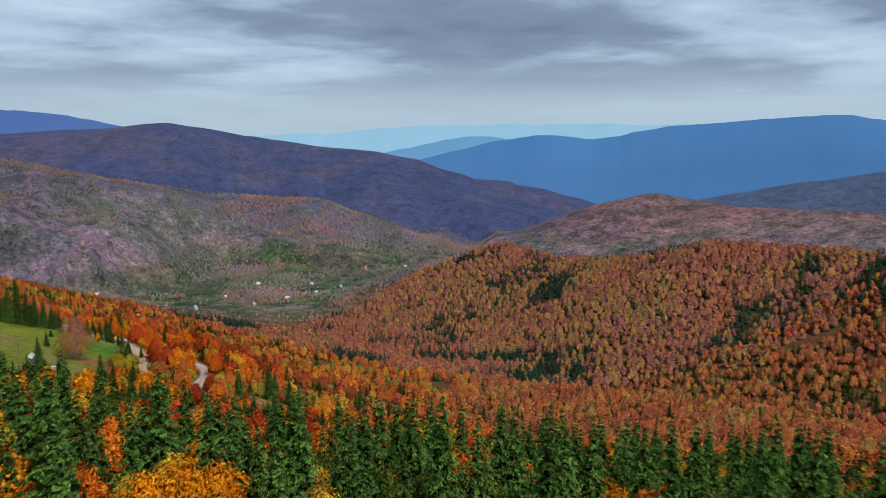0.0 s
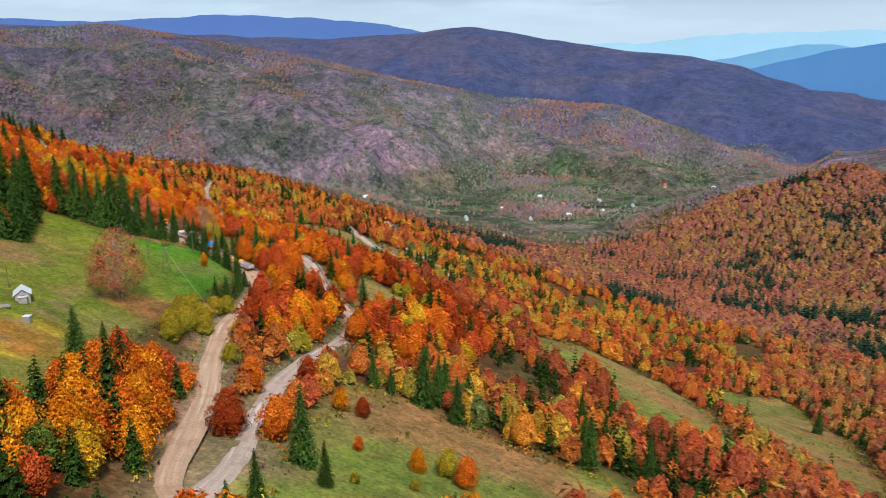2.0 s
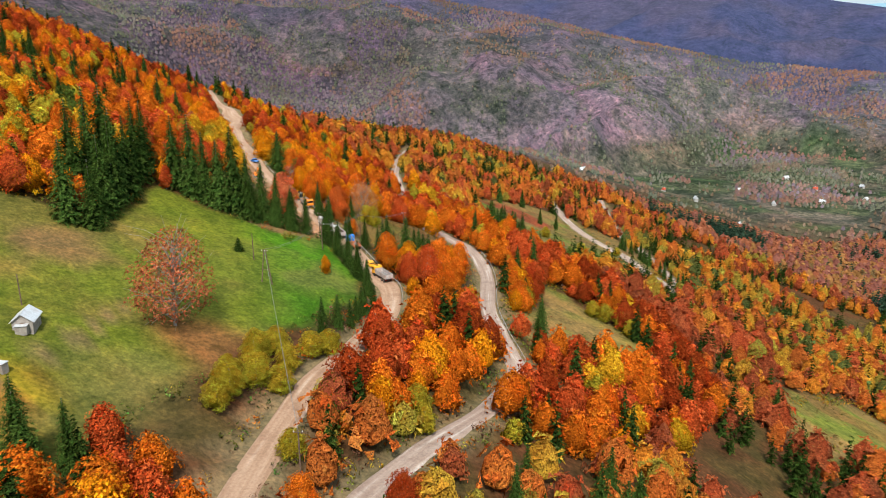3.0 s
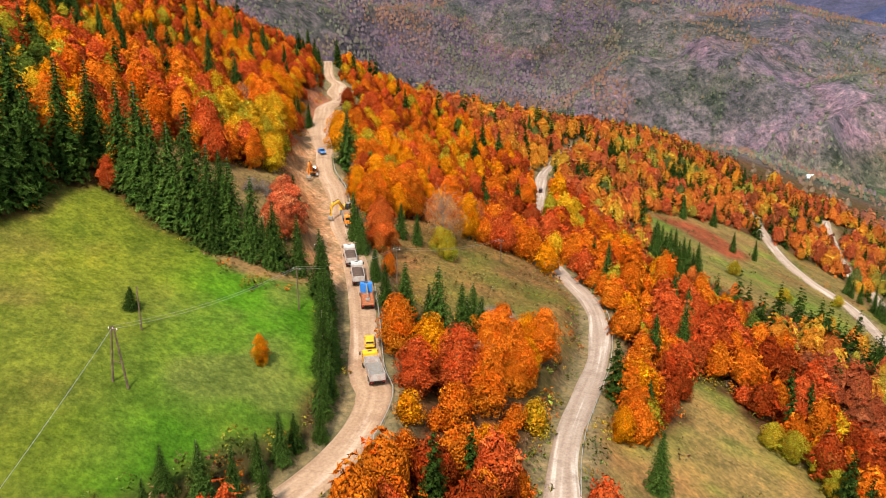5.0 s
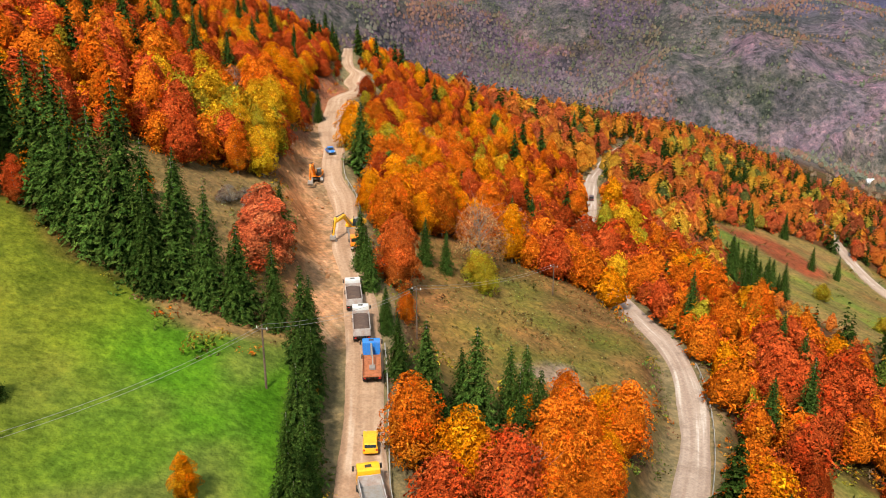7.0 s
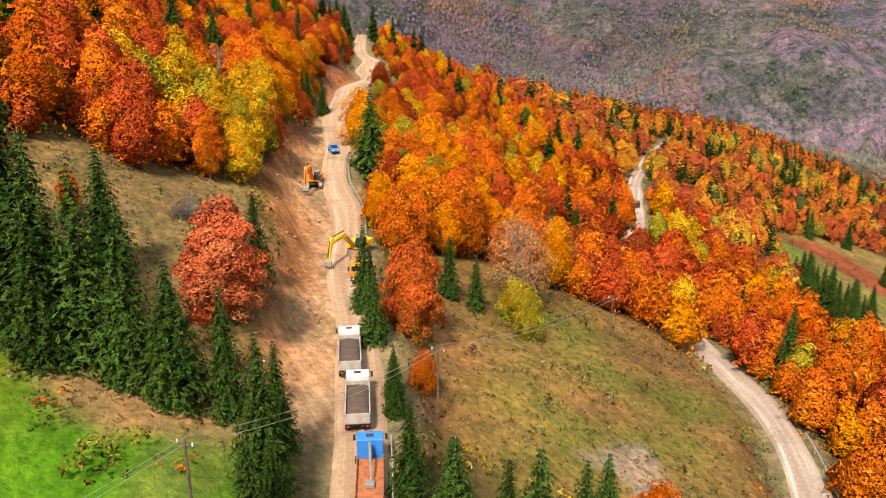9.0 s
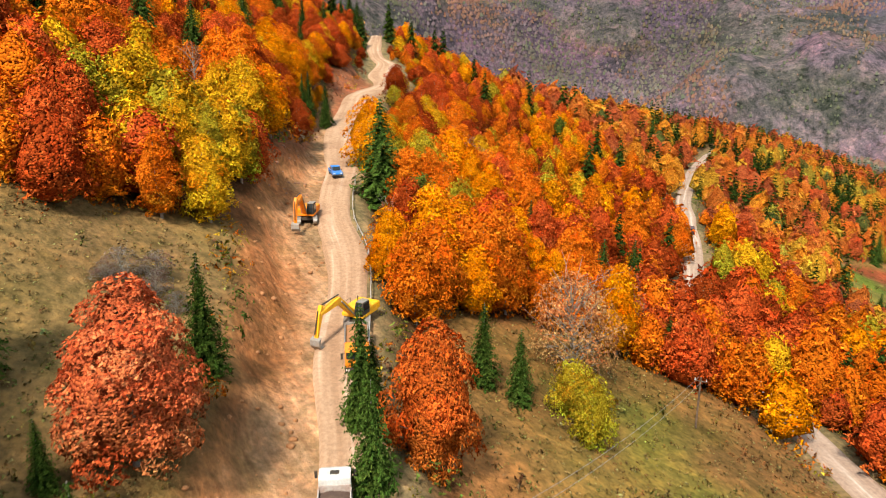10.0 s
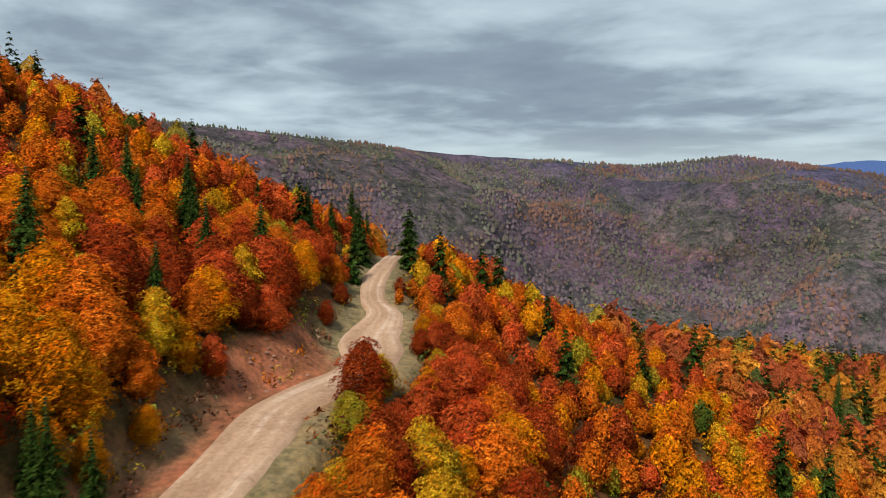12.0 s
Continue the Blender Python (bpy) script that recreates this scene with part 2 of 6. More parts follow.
def far_use(x, y, z):
    """How the far slopes are used: 0 bare wood, 1 rusty wood, 2 scrub, 3 pasture, 4 pale field; and the metres to the border."""
    mark, edge = plots(x, y, 120, 64)
    # woods keep to the gullies and the upper slopes
    wild = 1.1 * (np.abs(rough(x, y, 420, 11, 3)) - 0.36) + 0.25 * rough(x, y, 300, 66, 3) + np.clip((z - 90) / 300, -0.2, 0.1)
    v = mark - wild - 0.5 * (y < 1340) * (x > -420)
    return np.where(v < 0.22, 0, np.where(v < 0.36, 1, np.where(v < 0.62, 2, np.where(v < 0.84, 3, 4)))), edge


def crest(points):
    """A crest line seen from the start of the flight: rows of azimuth (left), rise (degrees) and distance."""
    return [(-d * math.sin(radians(a)), d * math.cos(radians(a)), 300 + d * math.tan(radians(e))) for a, e, d in points]


FACING = crest([(8.2, -13.6, 1400), (4.4, -11.5, 1430), (1.0, -9.3, 1450), (-4.6, -8.0, 1450), (-8.2, -9.0, 1400),
                (-13, -8.9, 1300), (-19.5, -7.5, 1200), (-25.9, -7.6, 1150), (-31, -7.7, 1100), (-50, -7, 1100)])
OPPOSITE = [(-1500, 100, 380), (-1700, 600, 368), (-1830, 1181, 338), (-1731, 1645, 312), (-1572, 1770, 330)] + crest(
    [(29.4, -1.4, 2300), (22.8, -2.9, 2370), (17, -3.95, 2400), (9.2, -4.5, 2300), (5.6, -5.8, 2150), (1, -7.7, 2000)])
BEHIND = crest([(-6.9, -7.7, 1900), (-9.7, -6.1, 2000), (-12.9, -4.5, 2100), (-15.2, -3.95, 2150), (-17.5, -4.3, 2150),
                (-20.5, -4.8, 2050), (-26.8, -4.8, 2000), (-31, -5, 1950), (-50, -4, 1950)])
PEAK = crest([(50, 1.2, 4300), (38, 0.6, 4200), (29.3, 0.2, 4000), (22.3, 0.6, 3900), (19.4, 1.02, 3800), (14.2, 0.12, 3700),
              (9.1, -0.68, 3600), (5.9, -0.98, 3500), (2.6, -2.0, 3300), (-0.7, -3.25, 3100), (-4.8, -4.45, 3000), (-9.3, -5.6, 2900)])
SHOULDER = crest([(-17, -4.6, 3000), (-22, -3.7, 3100), (-26, -2.9, 3200), (-30, -2.2, 3300), (-50, -1, 3500)])


def ridge(x, y, line, steep, soft, wobble, seed):
    """The flanks that fall from a crest line, cut by gullies."""
    top = np.full(x.shape, -1e4)
    for a, b in zip(line, line[1:]):
        dx, dy = b[0] - a[0], b[1] - a[1]
        t = np.clip(((x - a[0]) * dx + (y - a[1]) * dy) / (dx * dx + dy * dy), 0, 1)
        d = np.hypot(x - a[0] - t * dx, y - a[1] - t * dy)
        top = np.maximum(top, a[2] + t * (b[2] - a[2]) - steep * (np.sqrt(d * d + soft * soft) - soft) - d * wobble * np.abs(rough(x, y, 420, seed, 3)))
    return top


def slope_near(x, y):
    q = np.stack([x, y], -1) / 100
    z = np.zeros(x.shape)
    for (px, py, _), w in zip(SPOTS, PLATE):
        z += w * bend(np.hypot(q[..., 0] - px / 100, q[..., 1] - py / 100))
    z += PLATE[-3] * q[..., 0] + PLATE[-2] * q[..., 1] + PLATE[-1]
    far = np.clip((np.hypot(x + 200, y - 450) - 420) / 300, 0, 1)
    z = z * (1 - far) + (258.9 - 0.193 * x - 0.261 * y) * far
    z = -9 * np.logaddexp(-z / 9, -268 / 9)
    u, s = -0.86 * x + 0.5 * y, 0.5 * x + 0.86 * y
    edge = 692 + 1.25 * np.clip(s - 300, 0, 900)
    return z - 14 * np.logaddexp(0, (u - edge) * 0.55 / 14)


def land(x, y):
    """The height of the bare land."""
    x, y = np.asarray(x, float), np.asarray(y, float)
    parts = [slope_near(x, y),
             ridge(x, y, FACING, 0.47, 30, 0.10, 3),
             ridge(x, y, OPPOSITE, 0.28, 60, 0.28, 11),
             ridge(x, y, BEHIND, 0.34, 50, 0.10, 17),
             ridge(x, y, PEAK, 0.24, 90, 0.12, 23),
             ridge(x, y, SHOULDER, 0.25, 90, 0.08, 29),
             -12 + 8 * rough(x, y, 500, 5, 3) - 0.075 * np.clip(np.hypot(x, y) - 2300, 0, None)]
    z = parts[0]
    for p in parts[1:]:
        z = np.maximum(z, p) + 5 * np.log1p(np.exp(-np.abs(z - p) / 5)) - 0
    return z


# ---- roads, clearings and the digging ----
ROAD_UPPER = [(-90, 285), (-94, 287), (-99, 294), (-106, 306), (-118, 326), (-130, 343), (-141, 360), (-150, 376), (-157, 395), (-166, 414),
              (-177, 427), (-186, 431), (-210, 444), (-233, 455), (-253, 463), (-276, 474), (-290, 478), (-301, 483), (-312, 489),
              (-323, 494), (-340, 502), (-349, 507.5), (-357, 512.5), (-364, 516.5), (-370, 522.5), (-376, 529.5), (-384, 534.5), (-392, 537), (-402, 543), (-409, 543.5), (-420, 547.5), (-438, 557), (-450, 563), (-480, 578), (-505, 600)]
ROAD_LOWER = [(-92, 285.5), (-89.5, 287.5), (-90, 293), (-92, 300), (-97, 311), (-106, 328), (-111, 339), (-117, 355), (-122, 376), (-127, 403), (-135, 427), (-143, 436),
              (-153, 445), (-168, 461), (-189, 490), (-205, 508), (-220, 520), (-235, 527), (-258, 538), (-283, 549), (-306, 577),
              (-330, 602), (-357, 628), (-385, 660), (-419, 702), (-450, 748), (-476, 792), (-520, 850)]
ROAD_FAR = [(-450, 905), (-413, 869), (-358, 815), (-307, 764), (-279, 746), (-252, 736), (-215, 700), (-196, 684), (-186, 688),
            (-206, 712), (-234, 754), (-270, 796), (-308, 834), (-376, 936)]
MEADOW = [(-260, 330), (-232, 372), (-241, 391), (-258, 408), (-248, 411), (-236, 413), (-226, 424), (-214, 437), (-195, 428),
          (-180, 419), (-173, 410), (-174, 402), (-168, 388), (-163, 371), (-157, 353), (-153, 336), (-137, 316), (-128, 297),
          (-122, 280), (-150, 260), (-220, 270)]
GRASS = [
    [(-94, 336), (-99, 368), (-86, 374), (-66, 372), (-42, 380), (-23, 376), (-45, 343), (-58, 324), (-62, 296), (-78, 290)],
    [(-97, 551), (-87, 605), (-46, 600), (-18, 539), (-7, 489), (-25, 483), (-45, 495), (-65, 525), (-87, 520)],
    [(-20, 690), (20, 720), (46, 630), (47, 500), (37, 470), (22, 499), (3, 568), (-14, 640)],
    [(-268, 483), (-267, 503), (-252, 522), (-236, 524), (-222, 515), (-207, 499), (-190, 480), (-193, 470), (-216, 456), (-229, 463), (-241, 468), (-258, 476)],
    [(-163, 461), (-172, 474), (-166, 478), (-172, 498), (-184, 515), (-176, 523), (-163, 517), (-150, 516), (-137, 511), (-130, 500), (-126, 478), (-136, 455), (-150, 450)],
    [(-341, 682), (-308, 652), (-283, 625), (-256, 621), (-237, 627), (-231, 658), (-214, 666), (-193, 653), (-190, 676), (-217, 729), (-242, 751), (-271, 782),
     (-288, 793), (-324, 783), (-345, 760), (-349, 735)],
    [(-280, 428), (-276, 438), (-281, 461), (-267, 459), (-240, 447), (-230, 442), (-216, 440), (-216, 424), (-226, 420), (-240, 416), (-262, 412)],
]
DIGGING = [(-301, 481), (-290, 478), (-276, 474), (-260, 469), (-247, 463), (-237, 456), (-226, 450), (-216, 446), (-216, 439),
           (-229, 440), (-236, 443), (-248, 451), (-267, 458), (-284, 463), (-301, 469), (-312, 480), (-334, 493), (-350, 503), (-330, 498)]
BRACKEN = [(-170, 314), (-170, 323), (-164, 330), (-155, 323), (-147, 307), (-148, 300)]
TRACK = [(-140, 280), (-159, 308), (-166, 320), (-171, 332), (-175, 342), (-187, 357)]
# kept free of chance trees: single trees and shrubs stand here
OPEN = [
    [(-180, 422), (-157, 402), (-146, 380), (-137, 358), (-128, 345), (-150, 338), (-160, 372), (-170, 390)],
    [(-236, 463), (-205, 446), (-192, 438), (-188, 450), (-196, 467), (-214, 470)],
    [(-312, 478), (-350, 500), (-395, 530), (-412, 541), (-403, 543), (-378, 527), (-360, 517), (-340, 503), (-312, 489)],
]
# below the far clearing the trees are young and low
YOUNG = [(-306, 640), (-278, 616), (-250, 573), (-220, 571), (-203, 575), (-201, 604), (-188, 612), (-171, 602), (-169, 623), (-196, 679), (-221, 704), (-250, 739), (-320, 700)]
SPOIL = [(-300, 470), (-318, 481), (-345, 496), (-372, 512), (-395, 527), (-385, 530), (-360, 518), (-335, 502), (-314, 490), (-298, 482)]


def glide(points, step=2.0):
    """A smooth line through the points, sampled every few metres."""
    p = np.array([points[0], *points, points[-1]], float)
    out = []
    for a, b, c, d in zip(p, p[1:], p[2:], p[3:]):
        n = max(2, int(np.linalg.norm(c - b) / step))
        t = (np.arange(n) / n)[:, None]
        out.append(0.5 * (2 * b + (c - a) * t + (2 * a - 5 * b + 4 * c - d) * t ** 2 + (3 * b - a - 3 * c + d) * t ** 3))
    return np.concatenate([*out, p[-1:]])


class Road:
    def __init__(self, points, width, wider=False):
        self.line, self.half, self.wider = glide(points), width / 2, wider
        z = land(self.line[:, 0], self.line[:, 1])
        pad = np.r_[np.full(6, z[0]), z, np.full(6, z[-1])]
        self.z = np.convolve(pad, np.ones(13) / 13, "valid")

    def near(self, x, y):
        """Distance to the middle of the road, and the road's height there."""
        d, z = np.full(x.shape, 1e9), np.zeros(x.shape)
        for (px, py), pz in zip(self.line, self.z):
            e = np.hypot(x - px, y - py)
            z = np.where(e < d, pz, z)
            d = np.minimum(d, e)
        # the upper stretch is churned wider
        return (d - 2.4 * step(-312, -330, x) * step(-415, -390, x), z) if self.wider else (d, z)


ROADS = [Road(ROAD_UPPER, 5.0, True), Road(ROAD_LOWER, 4.7), Road(ROAD_FAR, 5.0)]


def inside(poly, x, y):
    """Metres inside the outline (outside: minus)."""
    d, odd = np.full(x.shape, 1e9), np.zeros(x.shape, bool)
    for (ax, ay), (bx, by) in zip(poly, poly[1:] + poly[:1]):
        dx, dy = bx - ax, by - ay
        t = np.clip(((x - ax) * dx + (y - ay) * dy) / (dx * dx + dy * dy), 0, 1)
        d = np.minimum(d, np.hypot(x - ax - t * dx, y - ay - t * dy))
        if dy:
            odd ^= ((ay > y) != (by > y)) & (x < ax + (y - ay) * dx / dy)
    return np.where(odd, d, -d)


def step(a, b, v):
    t = np.clip((v - a) / (b - a), 0, 1)
    return t * t * (3 - 2 * t)


def to_line(x, y, points):
    d = np.full(x.shape, 1e9)
    for (ax, ay), (bx, by) in zip(points, points[1:]):
        t = np.clip(((x - ax) * (bx - ax) + (y - ay) * (by - ay)) / ((bx - ax) ** 2 + (by - ay) ** 2), 0, 1)
        d = np.minimum(d, np.hypot(x - ax - t * (bx - ax), y - ay - t * (by - ay)))
    return d


def terrain(x, y):
    """The height of the ground with its road benches, cuttings and small bumps."""
    x, y = np.atleast_1d(np.asarray(x, float)), np.atleast_1d(np.asarray(y, float))
    z = land(x, y)
    close = (np.abs(x + 250) < 330) & (np.abs(y - 600) < 370)
    if close.any():
        cx, cy = x[close], y[close]
        cz = z[close] + 0.5 * rough(cx, cy, 14, 41, 3)
        dig = step(-2, 4, inside(DIGGING, cx, cy) + 1.5 * wave(cx, cy, 6, 9))
        for road in ROADS:
            d, rz = road.near(cx, cy)
            if road is ROADS[0]:
                cz = cz * (1 - dig) + dig * np.minimum(cz, rz + 0.1 + 0.05 * d + 0.75 * np.clip(d - 9, 0, 99) + 0.5 * rough(cx, cy, 5, 77, 3))
            t = step(road.half + 0.8, road.half + 6.5, d)
            cz = (rz - 0.3) * (1 - t) + cz * t
        z[close] = cz
    return z


def ground_at(x, y):
    return float(terrain(x, y)[0])


def cover(x, y, z):
    """The colour of the ground: leaf litter, meadow, dry grass, bare earth, far woods and fields, with haze tinted in
    far off.
    """
    def lerp(a, b, f):
        return a * (1 - f[:, None]) + np.array(b) * f[:, None]
    n1, n2, n3 = rough(x, y, 60, 51, 4), rough(x, y, 17, 57, 4), rough(x, y, 240, 61, 5)
    c = lerp(np.tile((0.15, 0.068, 0.03), (len(x), 1)), (0.115, 0.085, 0.03), step(-0.3, 0.5, n2))
    edge = 2.2 * n2
    m = step(-2, 2.5, inside(MEADOW, x, y) + edge)
    green = lerp(np.tile((0.175, 0.215, 0.022), (len(x), 1)), (0.26, 0.205, 0.05), step(-0.25, 0.6, n1 + 0.5 * n2 + 0.3 * rough(x, y, 7, 58, 2)))
    green = lerp(green, (0.085, 0.255, 0.011), step(0.0, 1.0, step(26, 6, np.abs(0.55 * x + 0.83 * y - 238 + 6 * n1)) * 0.78))
    green = lerp(green, (0.15, 0.18, 0.03), 0.4 * step(0.15, 0.55, rough(x, y, 24, 97, 4)))
    green = lerp(green, (0.25, 0.21, 0.07), 0.42 * step(0.25, 0.6, rough(x, y, 31, 99, 4)))
    green = lerp(green, (0.30, 0.125, 0.05), 0.85 * step(14, 4, np.hypot((x + 168) * 0.75, (y - 361) * 1.1) + 3 * n2))
    green = lerp(green, (0.27, 0.16, 0.075), 0.8 * step(-4, 5, inside([(-221, 344), (-226, 356), (-219, 366), (-206, 362), (-205, 345)], x, y) + 3 * n2))
    rusty = step(-3, 3, inside(BRACKEN, x, y) + 3 * n2)
    green = lerp(green, (0.36, 0.17, 0.03), 0.85 * rusty)
    green = lerp(green, (0.50, 0.38, 0.03), rusty * step(0.1, 0.4, rough(x, y, 5, 63, 2)))
    green = lerp(green, (0.30, 0.20, 0.10), 0.8 * step(1.6, 0.5, to_line(x, y, TRACK) + 0.4 * n2))
    c = lerp(c, (0, 0, 0), m) + green * m[:, None]
    for k, poly in enumerate(GRASS):
        g = step(-2, 2.5, (np.maximum(inside(poly, x, y), inside(poly, x - 5, y + 15)) + 6 if k < 3 else inside(poly, x, y)) + edge)
        dry = lerp(np.tile((0.335, 0.225, 0.10), (len(x), 1)), (0.245, 0.225, 0.07), step(-0.1, 0.7, n1 + 0.4 * n2 + 0.3 * rough(x, y, 6, 59, 2)))
        dry = lerp(dry, (0.19, 0.29, 0.045), (0.08 if k == 6 else 0.3 if k in (3, 4) else 0.65) * step(0.3, 0.65, rough(x, y, 34, 47, 3) + 0.3 * n2))
        dry = dry * (1.0, 1.0, 0.8)
        if k == 6:
            dry = lerp(dry, (0.37, 0.22, 0.10), np.clip(0.6 + 0.3 * n2, 0, 1))
        if k == 3:
            dry = lerp(dry * (0.86, 0.82, 0.72), (0.36, 0.175, 0.065), 0.65 * step(16, 3, inside(poly, x, y) + 5 * n2 + 0.3 * (x + 235)))
        dry = lerp(dry, (0.34, 0.16, 0.065), 0.6 * step(0.3, 0.7, rough(x, y, 26, 49, 3)))
        if k == 5:
            dry = lerp(dry, (0.33, 0.09, 0.04), step(0, 8, inside([(-347, 691), (-340, 735), (-300, 730), (-290, 690)], x, y) + 3 * n2))
        c = lerp(c, (0, 0, 0), g) + dry * g[:, None]
    near = (np.abs(x + 250) < 330) & (np.abs(y - 600) < 370)
    for road in ROADS:
        d = np.full(x.shape, 1e9)
        d[near] = road.near(x[near], y[near])[0]
        c = lerp(c, (0.31, 0.24, 0.13), step(road.half + 5.5, road.half + 0.5, d + 1.5 * n2))
    earth = lerp(np.tile((0.60, 0.275, 0.12), (len(x), 1)), (0.47, 0.195, 0.08), step(-0.4, 0.5, n2))
    to_road = np.full(x.shape, 1e9)
    to_road[near] = ROADS[0].near(x[near], y[near])[0]
    earth = lerp(earth, (0.56, 0.355, 0.215), 0.85 * step(10, 3.5, to_road + 2.5 * n2))
    e = step(-1.5, 1.5, inside(DIGGING, x, y) + 0.8 * edge)
    c = lerp(c, (0, 0, 0), e) + earth * e[:, None]
    e = step(-1, 2, inside(SPOIL, x, y) + edge) * (1 - e)
    c = lerp(c, (0.40, 0.155, 0.085), e)
    pale = step(-1.5, 1.5, inside([(-104, 300), (-114, 307), (-124, 321), (-122, 330), (-112, 318)], x, y) + edge)
    c = lerp(c, (0.40, 0.25, 0.16), pale)
    pale = step(-1, 1, inside([(-212, 474), (-213, 485), (-202, 481), (-200, 472)], x, y) + edge)
    c = lerp(c, (0.36, 0.27, 0.2), pale)
    # far slopes: bare woods, heath and fields; haze is put into the colour, bluer with the distance of the range
    far = np.hypot(x + 150, y - 400)
    use, border = far_use(x, y, z)
    heath = np.array([(0.185, 0.135, 0.155), (0.20, 0.14, 0.125), (0.185, 0.17, 0.135), (0.20, 0.172, 0.148), (0.20, 0.155, 0.16)])[use]
    heath = lerp(heath, (0.20, 0.17, 0.155), 0.45 * step(-0.2, 0.6, n3))
    heath = lerp(heath, (0.115, 0.115, 0.085), 0.5 * step(0.2, 0.6, rough(x, y, 130, 71, 4)))
    heath = lerp(heath, (0.11, 0.12, 0.08), 0.7 * step(8, 3, border) * (use > 1))
    # haze tint: more blue in the colour, and darker towards the west
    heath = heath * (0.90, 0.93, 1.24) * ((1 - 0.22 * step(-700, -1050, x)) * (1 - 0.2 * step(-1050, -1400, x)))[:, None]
    # the valley floor: green plots round the village
    floor = step(60, 20, z) * step(560, 330, np.hypot(x + 260, y - 1560))
    valley = np.array([(0.135, 0.135, 0.09), (0.12, 0.155, 0.07), (0.175, 0.165, 0.10), (0.12, 0.175, 0.075), (0.20, 0.19, 0.125)])[np.floor(plots(x, y, 62, 74)[0] * 4.99).astype(int)]
    valley = valley * (0.78, 0.78, 0.95)
    valley = lerp(valley, (0.07, 0.085, 0.06), 0.8 * step(7, 3, plots(x, y, 62, 74)[1]))
    heath = heath * (1 - floor[:, None]) + valley * floor[:, None]
    rust = lerp(np.tile((0.30, 0.125, 0.06), (len(x), 1)), (0.25, 0.13, 0.06), step(-0.3, 0.5, n1))
    on_facing = step(-8, 4, ridge(x, y, FACING, 0.47, 30, 0.10, 3) - z) * step(1800, 1500, far)
    f = step(800, 1000, far)
    c = c * (1 - f[:, None]) + (heath * (1 - on_facing[:, None]) + rust * on_facing[:, None]) * f[:, None]
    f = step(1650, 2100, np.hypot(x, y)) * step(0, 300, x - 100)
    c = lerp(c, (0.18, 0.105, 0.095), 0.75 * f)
    # the farthest ground is coloured over with violet-blue haze
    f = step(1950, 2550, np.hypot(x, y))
    hazed = lerp(np.tile((0.066, 0.082, 0.19), (len(x), 1)), (0.095, 0.095, 0.18), step(-0.2, 0.6, n3))
    hazed = lerp(hazed, (0.085, 0.115, 0.21), step(500, 900, x))
    c = c * (1 - f[:, None]) + hazed * f[:, None]
    bare = step(-1.5, 1.5, inside(DIGGING, x, y) + 0.8 * edge)
    return np.c_[c, bare], step(800, 1000, far) * (1 - 0.7 * step(1900, 2600, np.hypot(x, y)))


def mesh_of(name, verts, faces, mats, smooth=False, colours=None, attribute="vary", normals=None):
    """A mesh from arrays in true metres; all faces have the same number of corners."""
    me = bpy.data.meshes.new(name)
    n, k = faces.shape
    me.vertices.add(len(verts))
    me.vertices.foreach_set("co", (np.asarray(verts, np.float32) * np.float32(K)).ravel())
    me.loops.add(n * k)
    me.loops.foreach_set("vertex_index", faces.astype(np.int32).ravel())
    me.polygons.add(n)
    me.polygons.foreach_set("loop_start", np.arange(0, n * k, k, dtype=np.int32))
    if smooth:
        me.polygons.foreach_set("use_smooth", np.ones(n, bool))
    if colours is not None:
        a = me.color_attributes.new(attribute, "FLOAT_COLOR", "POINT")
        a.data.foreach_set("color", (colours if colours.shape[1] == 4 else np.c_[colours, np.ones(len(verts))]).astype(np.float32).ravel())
    for m in mats:
        me.materials.append(m)
    me.update(calc_edges=True)
    if normals is not None:
        a = me.attributes.new("custom_normal", "FLOAT_VECTOR", "POINT")
        a.data.foreach_set("vector", normals.astype(np.float32).ravel())
        me.update()
    return me


def grid_faces(rows, cols, closed=False):
    i, j = np.meshgrid(np.arange(rows - 1), np.arange(cols if closed else cols - 1), indexing="ij")
    a, b = i * cols + j, i * cols + (j + 1) % cols
    return np.stack([a, b, b + cols, a + cols], -1).reshape(-1, 4)


# ---- the ground: one sheet out to the horizon, finer where the flight goes ----
def build_ground():
    az = np.r_[np.arange(-42, 118, 0.4), np.arange(118, 318, 5.0)]
    radii = [4.0]
    while radii[-1] < 7600:
        r = radii[-1]
        radii.append(r + (2.3 if r < 190 else 0.0125 * r if r < 2600 else 0.03 * r))
    a, r = np.meshgrid(np.radians(az), np.array(radii))
    x, y = (-150 - r * np.sin(a)).ravel(), (400 + r * np.cos(a)).ravel()
    z = terrain(x, y)
    cols = len(az)
    faces = grid_faces(len(radii), cols, True)[:, ::-1]
    x, y, z = np.r_[x, -150], np.r_[y, 400], np.r_[z, ground_at(-150, 400)]
    hub = len(x) - 1
    fan = np.stack([np.full(cols, hub), np.arange(cols), (np.arange(cols) + 1) % cols, (np.arange(cols) + 1) % cols], -1)
    verts = np.c_[x, y, z]
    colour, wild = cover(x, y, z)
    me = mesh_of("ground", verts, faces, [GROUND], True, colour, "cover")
    a = me.attributes.new("wild", "FLOAT", "POINT")
    a.data.foreach_set("value", wild.astype(np.float32))
    bm = bmesh.new()
    bm.from_mesh(me)
    bm.verts.ensure_lookup_table()
    for q in fan:
        bm.faces.new([bm.verts[i] for i in q[:3]]).smooth = True
    bm.to_mesh(me)
    bm.free()
    tagged(new("ground", me), "autumn mountain slopes of meadow, leaf litter, heath and fields", "ground", kind="structure")


build_ground()


